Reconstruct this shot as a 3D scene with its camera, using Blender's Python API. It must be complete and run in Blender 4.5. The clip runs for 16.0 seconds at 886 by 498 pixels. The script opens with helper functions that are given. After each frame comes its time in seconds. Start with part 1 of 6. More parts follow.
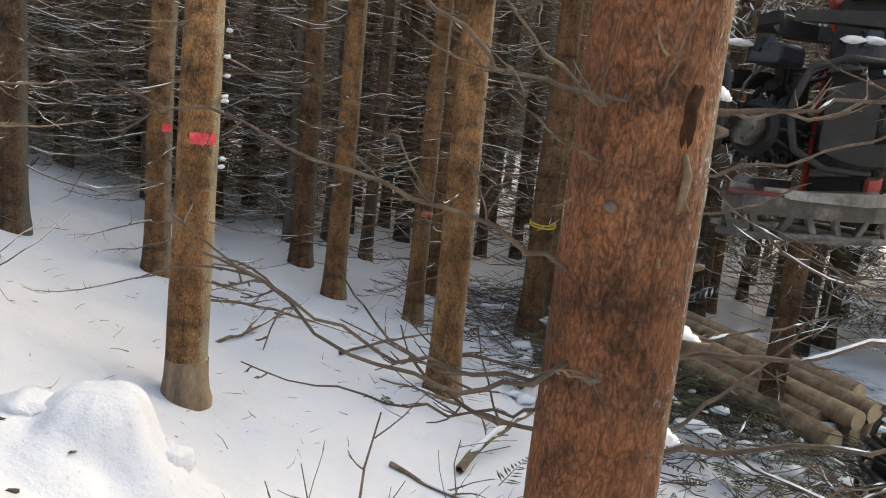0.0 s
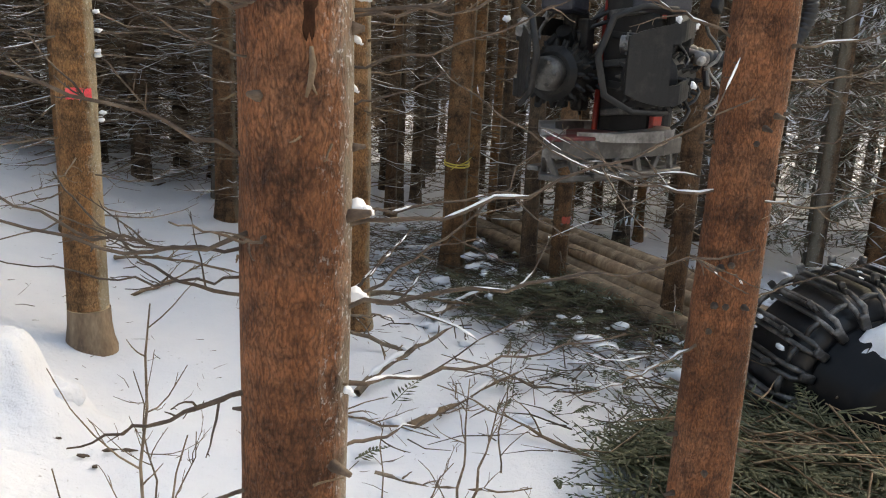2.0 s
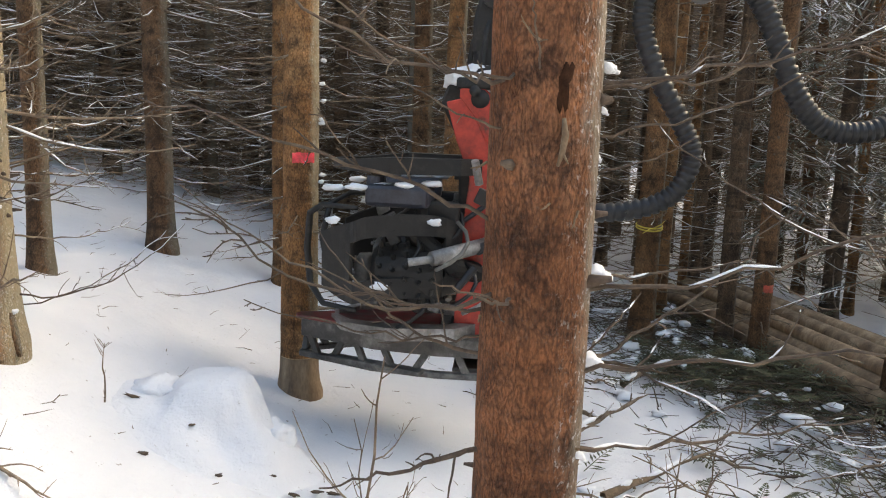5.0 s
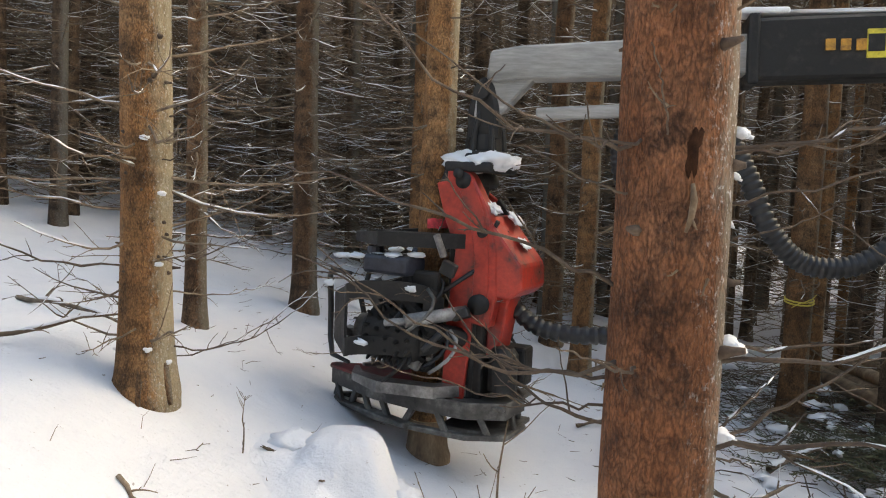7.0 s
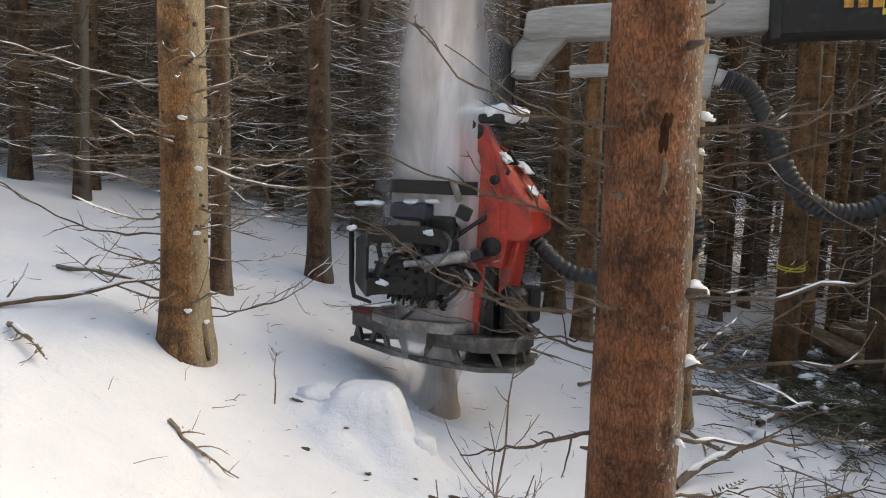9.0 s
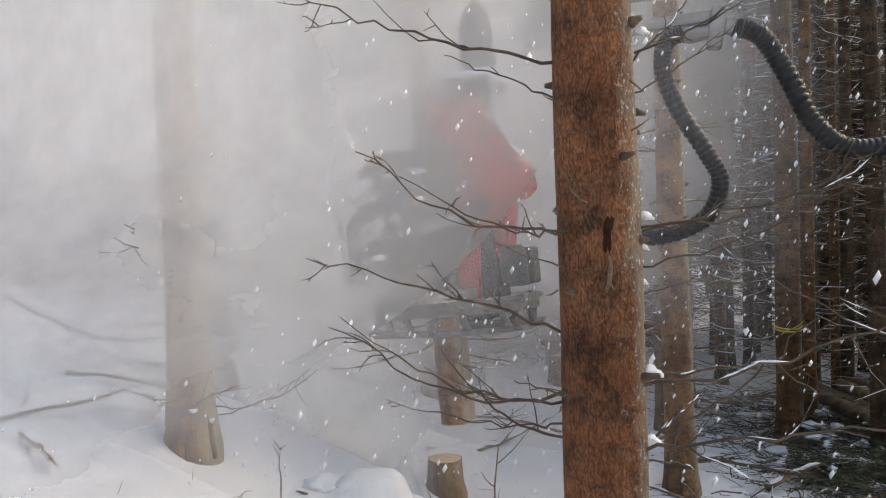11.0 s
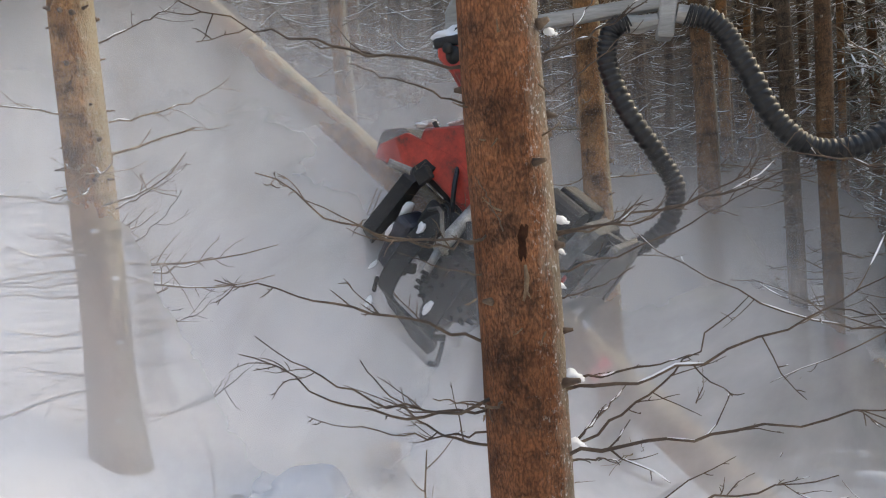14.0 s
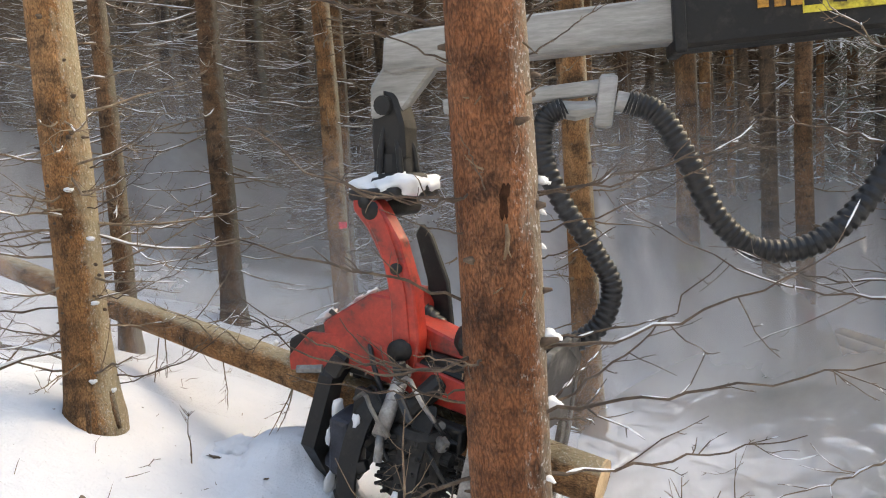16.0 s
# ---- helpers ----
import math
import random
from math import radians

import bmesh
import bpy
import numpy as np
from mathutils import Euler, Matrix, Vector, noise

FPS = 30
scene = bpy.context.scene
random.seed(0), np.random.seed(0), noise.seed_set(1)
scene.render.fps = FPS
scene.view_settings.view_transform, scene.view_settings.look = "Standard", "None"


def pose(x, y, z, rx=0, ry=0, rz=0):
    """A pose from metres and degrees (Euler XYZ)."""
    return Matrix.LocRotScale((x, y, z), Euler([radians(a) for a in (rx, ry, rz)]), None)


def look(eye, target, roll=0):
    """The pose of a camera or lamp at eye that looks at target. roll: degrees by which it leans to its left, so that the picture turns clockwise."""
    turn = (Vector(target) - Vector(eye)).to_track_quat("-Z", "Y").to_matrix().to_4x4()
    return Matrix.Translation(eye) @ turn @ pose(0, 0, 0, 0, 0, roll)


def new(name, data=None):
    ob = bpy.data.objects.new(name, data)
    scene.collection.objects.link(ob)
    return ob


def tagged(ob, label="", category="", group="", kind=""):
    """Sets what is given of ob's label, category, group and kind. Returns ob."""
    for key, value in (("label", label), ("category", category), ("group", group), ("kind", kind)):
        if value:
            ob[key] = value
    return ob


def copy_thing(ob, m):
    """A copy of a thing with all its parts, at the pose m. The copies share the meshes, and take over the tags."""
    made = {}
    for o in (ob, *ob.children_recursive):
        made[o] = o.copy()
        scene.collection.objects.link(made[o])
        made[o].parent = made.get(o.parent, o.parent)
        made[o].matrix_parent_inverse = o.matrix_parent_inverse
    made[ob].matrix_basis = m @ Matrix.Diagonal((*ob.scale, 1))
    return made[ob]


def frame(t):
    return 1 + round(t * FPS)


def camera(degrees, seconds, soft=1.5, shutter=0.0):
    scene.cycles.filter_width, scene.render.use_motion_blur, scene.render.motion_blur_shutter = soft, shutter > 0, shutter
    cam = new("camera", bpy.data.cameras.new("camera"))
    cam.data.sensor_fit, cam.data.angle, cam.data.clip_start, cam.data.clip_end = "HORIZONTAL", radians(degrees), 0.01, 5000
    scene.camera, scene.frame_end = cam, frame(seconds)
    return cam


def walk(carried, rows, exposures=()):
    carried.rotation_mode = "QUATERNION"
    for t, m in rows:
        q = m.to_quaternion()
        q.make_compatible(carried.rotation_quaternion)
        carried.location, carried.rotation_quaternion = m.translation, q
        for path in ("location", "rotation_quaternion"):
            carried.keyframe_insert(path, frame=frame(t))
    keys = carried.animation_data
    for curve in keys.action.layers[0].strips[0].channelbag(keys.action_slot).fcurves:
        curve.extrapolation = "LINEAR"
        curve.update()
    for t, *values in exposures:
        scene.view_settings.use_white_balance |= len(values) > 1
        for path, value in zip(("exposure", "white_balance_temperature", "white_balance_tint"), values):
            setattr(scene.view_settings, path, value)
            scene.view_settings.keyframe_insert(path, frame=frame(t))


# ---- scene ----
cam = camera(59.7, 16.0, soft=1.1)
PATH = [
    (0, (-0.265, 1.005, 2.022), -14.81, -9.94, 6.22),
    (0.5, (-0.143, 0.876, 2.012), -8.85, -10.31, 5.52),
    (0.6, (-0.110, 0.839, 1.989), -7.46, -10.00, 5.51),
    (0.8, (-0.004, 0.745, 1.974), -8.47, -11.45, 6.72),
    (1, (0.093, 0.658, 1.963), -11.20, -13.87, 5.72),
    (1.5, (0.154, 0.642, 1.945), -13.55, -13.92, 4.19),
    (2, (0.173, 0.627, 1.972), -17.20, -13.06, 2.77),
    (2.5, (0.190, 0.611, 1.972), -20.04, -11.77, 1.97),
    (3, (0.172, 0.602, 1.961), -20.43, -11.36, 1.69),
    (3.5, (0.157, 0.598, 1.957), -19.81, -11.25, 1.70),
    (4, (0.132, 0.604, 1.956), -18.50, -10.99, 1.98),
    (4.2, (0.131, 0.614, 1.957), -16.02, -11.07, 2.32),
    (4.5, (0.107, 0.600, 1.958), -12.43, -10.94, 2.52),
    (4.7, (0.092, 0.596, 1.969), -10.46, -10.99, 2.62),
    (5, (0.044, 0.618, 1.982), -3.82, -9.19, 2.18),
    (5.2, (0.014, 0.635, 1.980), 0.20, -7.73, 2.91),
    (7.3, (0.069, 0.583, 1.976), 6.44, -4.60, 2.35),
    (7.5, (0.066, 0.569, 1.968), 6.41, -5.78, 2.30),
    (7.6, (0.044, 0.563, 1.991), 5.87, -7.17, 1.72),
    (7.9, (0.023, 0.476, 1.986), 6.16, -8.06, 0.89),
    (8, (0.014, 0.474, 1.978), 6.02, -7.91, 1.32),
    (8.2, (0.010, 0.425, 1.962), 6.22, -7.46, 2.44),
    (10.3, (0.182, 0.121, 2.047), 7.71, -4.85, -0.85),
    (10.5, (0.180, 0.102, 2.056), 7.23, -2.52, -1.65),
    (11, (0.183, 0.083, 2.066), 7.30, -1.08, -1.57),
    (11.5, (0.191, 0.088, 2.087), 6.90, -1.23, -2.56),
    (12, (0.208, 0.097, 2.109), 6.03, -1.51, -2.64),
    (12.5, (0.220, 0.111, 2.128), 4.78, -2.09, -3.08),
    (13, (0.230, 0.120, 2.151), 4.48, -2.80, -3.38),
    (13.5, (0.241, 0.135, 2.168), 4.33, -3.37, -3.94),
    (14, (0.241, 0.141, 2.163), 2.78, -3.39, -4.00),
    (14.5, (0.237, 0.143, 2.156), 2.73, -3.31, -3.95),
    (15, (0.246, 0.144, 2.142), 1.76, -3.55, -3.95),
    (15.5, (0.236, 0.147, 2.135), 1.04, -4.97, -3.63),
    (16, (0.230, 0.139, 2.134), 1.24, -5.69, -3.06),
]
walk(cam, [(t, Matrix.Translation(e) @ pose(0, 0, 0, 90 + pitch, 0, yaw) @ pose(0, 0, 0, 0, 0, roll)) for t, e, yaw, pitch, roll in PATH],
     [(0, 1.4, 7850, 4), (1.5, 1.32, 7850, 4), (3.5, 1.73, 7800, 3), (5, 1.47, 7750, 4), (7.5, 1.18, 7700, 4), (10.3, 0.95, 7550, 5), (11, 0.88, 7400, 5), (12.2, 0.54, 7200, 5), (13.2, 0.66, 7200, 5), (14.5, 1.28, 7550, 5), (16, 1.5, 7800, 5)])

# ---- light ----
SUN_EL, SUN_AZ = 34.0, 62.0          # degrees up, degrees clockwise from +y
world = bpy.data.worlds.new("world")
scene.world = world
world.use_nodes = True
wn, wl = world.node_tree.nodes, world.node_tree.links
sky = wn.new("ShaderNodeTexSky")
sky.sky_type, sky.sun_disc = "NISHITA", False
sky.sun_elevation, sky.sun_rotation = radians(SUN_EL), radians(SUN_AZ)
sky.air_density, sky.dust_density = 1.0, 4.0
wn["Background"].inputs["Strength"].default_value = 0.25
wl.new(sky.outputs[0], wn["Background"].inputs["Color"])
sun_data = bpy.data.lights.new("sun", "SUN")
sun_data.energy, sun_data.angle, sun_data.color = 0.48, radians(22), (1.0, 0.9, 0.76)
sun = new("sun", sun_data)
az, el = radians(SUN_AZ), radians(SUN_EL)
sun.matrix_world = look((0, 0, 20), Vector((0, 0, 20)) - Vector((math.sin(az) * math.cos(el), math.cos(az) * math.cos(el), math.sin(el))))

rng = random.Random(7)


# ---- materials ----
def material(name):
    m = bpy.data.materials.new(name)
    m.use_nodes = True
    return m, m.node_tree.nodes, m.node_tree.links, m.node_tree.nodes["Principled BSDF"]


def coords(n, l, scale=(1, 1, 1)):
    tc, mp = n.new("ShaderNodeTexCoord"), n.new("ShaderNodeMapping")
    mp.inputs["Scale"].default_value = scale
    l.new(tc.outputs["Object"], mp.inputs["Vector"])
    return mp.outputs[0]


def noise_tex(n, l, vec, scale, detail=6.0, rough=0.6, distort=0.0):
    t = n.new("ShaderNodeTexNoise")
    t.inputs["Scale"].default_value, t.inputs["Detail"].default_value = scale, detail
    t.inputs["Roughness"].default_value, t.inputs["Distortion"].default_value = rough, distort
    l.new(vec, t.inputs["Vector"])
    return t.outputs[0]


def ramp(n, l, fac, stops):
    r = n.new("ShaderNodeValToRGB")
    e = r.color_ramp.elements
    while len(e) < len(stops):
        e.new(0.5)
    for k, (p, c) in zip(e, stops):
        k.position, k.color = p, (*c, 1) if len(c) == 3 else c
    l.new(fac, r.inputs[0])
    return r.outputs[0]


def grey(a):
    return (a, a, a)


def mix(n, l, fac, a, b, blend="MIX"):
    m = n.new("ShaderNodeMix")
    m.data_type, m.blend_type = "RGBA", blend
    for sock, v in ((m.inputs[0], fac), (m.inputs[6], a), (m.inputs[7], b)):
        if hasattr(v, "links"):
            l.new(v, sock)
        else:
            sock.default_value = v if isinstance(v, (int, float)) else (*v, 1)
    return m.outputs[2]


def bump(n, l, height, strength, distance, normal=None):
    b = n.new("ShaderNodeBump")
    b.inputs["Strength"].default_value, b.inputs["Distance"].default_value = strength, distance
    l.new(height, b.inputs["Height"])
    if normal is not None:
        l.new(normal, b.inputs["Normal"])
    return b.outputs[0]


def random_value(n):
    return n.new("ShaderNodeObjectInfo").outputs["Random"]


def bark_material(name, dark, mid, light, lichen, frost=0.5):
    """Flaky spruce bark; pale lichen, rime and a painted sunlit rim on the weather side (+x)."""
    m, n, l, b = material(name)
    v = coords(n, l, (1, 1, 0.45))
    big = noise_tex(n, l, v, 6, 5, 0.6)
    flake = n.new("ShaderNodeTexVoronoi")
    flake.inputs["Scale"].default_value = 115
    warp = n.new("ShaderNodeMix")
    warp.data_type = "VECTOR"
    warp.inputs[0].default_value = 0.06
    wnz = n.new("ShaderNodeTexNoise")
    wnz.inputs["Scale"].default_value = 30
    l.new(v, wnz.inputs["Vector"])
    l.new(v, warp.inputs[4])
    l.new(wnz.outputs["Color"], warp.inputs[5])
    l.new(warp.outputs[1], flake.inputs["Vector"])
    fine = noise_tex(n, l, v, 190, 4, 0.7)
    base = ramp(n, l, big, [(0.3, dark), (0.5, mid), (0.72, light)])
    chips = ramp(n, l, fine, [(0.32, grey(0.5)), (0.5, grey(0.95)), (0.68, grey(1.4))])
    col = mix(n, l, 0.85, base, chips, "MULTIPLY")
    rings = noise_tex(n, l, coords(n, l, (0.8, 0.8, 4.0)), 1.6, 6, 0.65)
    col = mix(n, l, 0.8, col, ramp(n, l, rings, [(0.36, (0.3, 0.32, 0.36)), (0.5, grey(0.95)), (0.66, (1.3, 1.2, 1.1))]), "MULTIPLY")
    cells = ramp(n, l, flake.outputs["Distance"], [(0.0, grey(1.25)), (0.45, grey(0.95)), (0.75, grey(0.4))])
    col = mix(n, l, 0.7, col, cells, "MULTIPLY")
    blots = noise_tex(n, l, coords(n, l, (1, 1, 0.7)), 11, 6, 0.72)
    col = mix(n, l, 0.85, col, ramp(n, l, blots, [(0.36, (0.34, 0.36, 0.4)), (0.47, grey(1.0)), (0.7, (1.18, 1.1, 1.0))]), "MULTIPLY")
    # weather side: lichen and rime, with the sun's bright rim put into the colour
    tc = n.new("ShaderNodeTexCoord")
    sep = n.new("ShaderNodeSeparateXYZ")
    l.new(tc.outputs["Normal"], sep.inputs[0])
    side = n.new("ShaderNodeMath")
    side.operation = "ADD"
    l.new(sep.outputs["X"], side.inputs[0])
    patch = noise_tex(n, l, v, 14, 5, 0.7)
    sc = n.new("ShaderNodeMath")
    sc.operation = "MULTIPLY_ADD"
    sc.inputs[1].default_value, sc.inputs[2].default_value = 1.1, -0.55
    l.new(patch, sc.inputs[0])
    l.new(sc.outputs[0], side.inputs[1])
    lit_rim = ramp(n, l, side.outputs[0], [(0.55, grey(0)), (0.95, grey(0.75))])
    col = mix(n, l, lit_rim, col, lichen)
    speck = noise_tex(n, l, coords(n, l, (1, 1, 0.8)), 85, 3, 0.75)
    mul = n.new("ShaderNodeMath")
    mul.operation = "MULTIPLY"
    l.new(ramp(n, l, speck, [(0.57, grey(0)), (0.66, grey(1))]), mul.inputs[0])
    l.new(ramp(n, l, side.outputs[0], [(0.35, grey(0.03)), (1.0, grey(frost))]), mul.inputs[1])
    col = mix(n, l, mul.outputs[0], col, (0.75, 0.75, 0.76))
    tint = ramp(n, l, random_value(n), [(0, (0.72, 0.72, 0.74)), (1, (1.1, 1.04, 0.96))])
    col = mix(n, l, 1.0, col, tint, "MULTIPLY")
    l.new(col, b.inputs["Base Color"])
    b.inputs["Roughness"].default_value = 0.88
    b.inputs["Specular IOR Level"].default_value = 0.25
    n1 = bump(n, l, flake.outputs["Distance"], 0.9, 0.008)
    n2 = bump(n, l, fine, 1.0, 0.006, n1)
    l.new(bump(n, l, big, 0.5, 0.01, n2), b.inputs["Normal"])
    return m


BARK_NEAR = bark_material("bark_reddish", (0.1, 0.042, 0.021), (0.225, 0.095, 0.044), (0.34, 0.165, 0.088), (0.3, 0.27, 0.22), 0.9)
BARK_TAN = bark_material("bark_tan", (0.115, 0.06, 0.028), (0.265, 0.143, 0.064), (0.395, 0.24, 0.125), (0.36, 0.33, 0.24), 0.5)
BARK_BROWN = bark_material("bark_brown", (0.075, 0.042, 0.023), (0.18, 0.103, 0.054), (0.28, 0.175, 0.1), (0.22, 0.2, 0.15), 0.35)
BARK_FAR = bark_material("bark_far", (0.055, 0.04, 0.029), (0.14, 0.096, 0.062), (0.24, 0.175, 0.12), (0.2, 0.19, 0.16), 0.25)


def simple(name, stops, scale, rough, metal=0.0, bump_strength=0.4, bump_dist=0.004, stretch=(1, 1, 1), vary=True):
    m, n, l, b = material(name)
    v = coords(n, l, stretch)
    a = noise_tex(n, l, v, scale, 7, 0.65)
    c = noise_tex(n, l, v, scale * 9, 4, 0.65)
    col = ramp(n, l, a, stops)
    col = mix(n, l, 0.5, col, ramp(n, l, c, [(0.3, grey(0.6)), (0.7, grey(1.3))]), "MULTIPLY")
    if vary:
        col = mix(n, l, 1.0, col, ramp(n, l, random_value(n), [(0, grey(0.8)), (1, grey(1.15))]), "MULTIPLY")
    l.new(col, b.inputs["Base Color"])
    l.new(ramp(n, l, a, [(0.3, grey(max(rough - 0.15, 0.05))), (0.7, grey(min(rough + 0.15, 1)))]), b.inputs["Roughness"])
    b.inputs["Metallic"].default_value = metal
    l.new(bump(n, l, c, bump_strength, bump_dist), b.inputs["Normal"])
    return m


TWIG = simple("twig", [(0.3, (0.06, 0.041, 0.027)), (0.5, (0.155, 0.11, 0.072)), (0.7, (0.29, 0.23, 0.165))], 14, 0.85)
TWIG_DARK = simple("twig_dark", [(0.3, (0.03, 0.02, 0.014)), (0.5, (0.075, 0.05, 0.034)), (0.7, (0.16, 0.12, 0.085))], 16, 0.85)
TWIG_WARM = simple("twig_warm", [(0.3, (0.07, 0.045, 0.025)), (0.5, (0.16, 0.105, 0.06)), (0.7, (0.27, 0.21, 0.14))], 14, 0.85)
RED = simple("red_paint", [(0.34, (0.05, 0.02, 0.016)), (0.44, (0.27, 0.02, 0.013)), (0.6, (0.43, 0.035, 0.02)), (0.74, (0.36, 0.085, 0.06))], 5, 0.42, 0.0, 0.15, 0.002, vary=False)
DARK_RED = simple("dull_red_paint", [(0.36, (0.02, 0.012, 0.011)), (0.5, (0.11, 0.012, 0.012)), (0.7, (0.2, 0.02, 0.018))], 6, 0.5, 0.0, 0.2, 0.002, vary=False)
BLACK = simple("black_steel", [(0.32, (0.004, 0.004, 0.004)), (0.52, (0.008, 0.0075, 0.007)), (0.66, (0.03, 0.027, 0.024)), (0.8, (0.11, 0.1, 0.09))], 9, 0.62, 0.1, 0.45, 0.003, vary=False)
STEEL = simple("worn_steel", [(0.3, (0.09, 0.085, 0.08)), (0.5, (0.24, 0.23, 0.22)), (0.72, (0.45, 0.44, 0.42))], 7, 0.48, 0.6, 0.3, 0.003, vary=False)
GLOSS_BLACK = simple("gloss_black_paint", [(0.3, (0.003, 0.003, 0.0035)), (0.6, (0.005, 0.005, 0.006)), (0.78, (0.016, 0.016, 0.016))], 5, 0.4, 0.0, 0.1, 0.002, vary=False)
TRACK_STEEL = simple("track_steel", [(0.34, (0.018, 0.017, 0.016)), (0.52, (0.075, 0.07, 0.066)), (0.72, (0.3, 0.29, 0.28))], 7, 0.5, 0.5, 0.3, 0.003, vary=False)
SAW_STEEL = simple("saw_box_steel", [(0.3, (0.022, 0.02, 0.018)), (0.5, (0.065, 0.06, 0.054)), (0.72, (0.24, 0.23, 0.21))], 6, 0.5, 0.15, 0.3, 0.003, vary=False)
BOOM_GREY = simple("boom_grey", [(0.3, (0.14, 0.135, 0.125)), (0.5, (0.27, 0.265, 0.25)), (0.7, (0.42, 0.41, 0.4))], 3, 0.5, 0.2, 0.2, 0.003, (0.35, 1, 2.5), vary=False)
RUBBER = simple("hose_rubber", [(0.3, (0.005, 0.005, 0.006)), (0.55, (0.009, 0.0095, 0.011)), (0.78, (0.035, 0.036, 0.038))], 12, 0.42, 0.0, 0.3, 0.003, vary=False)
YELLOW = simple("yellow_sticker", [(0.32, (0.22, 0.17, 0.03)), (0.45, (0.62, 0.52, 0.05)), (0.7, (0.72, 0.62, 0.1))], 10, 0.5, vary=False)
WOOD_CUT = simple("cut_wood", [(0.3, (0.45, 0.3, 0.16)), (0.6, (0.62, 0.46, 0.28))], 10, 0.75, vary=False)
LOG_BARK = simple("log_bark", [(0.3, (0.1, 0.06, 0.035)), (0.5, (0.24, 0.16, 0.095)), (0.72, (0.42, 0.31, 0.2))], 9, 0.8, stretch=(1, 1, 0.3))
NEEDLE = simple("spruce_needles", [(0.3, (0.016, 0.022, 0.009)), (0.5, (0.042, 0.048, 0.019)), (0.72, (0.105, 0.095, 0.045))], 11, 0.6)
NEEDLE_PALE = simple("rimed_needles", [(0.3, (0.06, 0.065, 0.05)), (0.5, (0.13, 0.14, 0.11)), (0.72, (0.26, 0.27, 0.24))], 11, 0.7)
PAINT = simple("marking_paint", [(0.34, (0.5, 0.05, 0.05)), (0.5, (0.85, 0.06, 0.085)), (0.7, (0.95, 0.16, 0.15))], 18, 0.6, vary=False)
PAINT_OLD = simple("old_marking_paint", [(0.35, (0.22, 0.06, 0.035)), (0.6, (0.6, 0.1, 0.06))], 22, 0.7, vary=False)
STRING = simple("yellow_string", [(0.3, (0.5, 0.38, 0.05)), (0.7, (0.75, 0.6, 0.12))], 30, 0.6, vary=False)
DEBRIS = simple("forest_debris", [(0.3, (0.03, 0.02, 0.013)), (0.55, (0.085, 0.06, 0.04)), (0.75, (0.17, 0.125, 0.085))], 9, 0.9)


def snow_material():
    m, n, l, b = material("snow")
    v = coords(n, l)
    big = noise_tex(n, l, v, 1.3, 5, 0.55)
    fine = noise_tex(n, l, v, 55, 5, 0.7)
    mid = noise_tex(n, l, v, 9, 5, 0.6)
    dirt = noise_tex(n, l, v, 38, 3, 0.6)
    col = ramp(n, l, big, [(0.3, (0.68, 0.70, 0.73)), (0.7, (0.77, 0.77, 0.78))])
    col = mix(n, l, ramp(n, l, dirt, [(0.7, grey(0)), (0.77, grey(0.55))]), col, (0.2, 0.15, 0.1))
    l.new(col, b.inputs["Base Color"])
    b.inputs["Roughness"].default_value = 0.65
    b.inputs["Subsurface Weight"].default_value = 0.0
    n1 = bump(n, l, mid, 0.35, 0.03)
    l.new(bump(n, l, fine, 0.5, 0.006, n1), b.inputs["Normal"])
    return m


SNOW = snow_material()


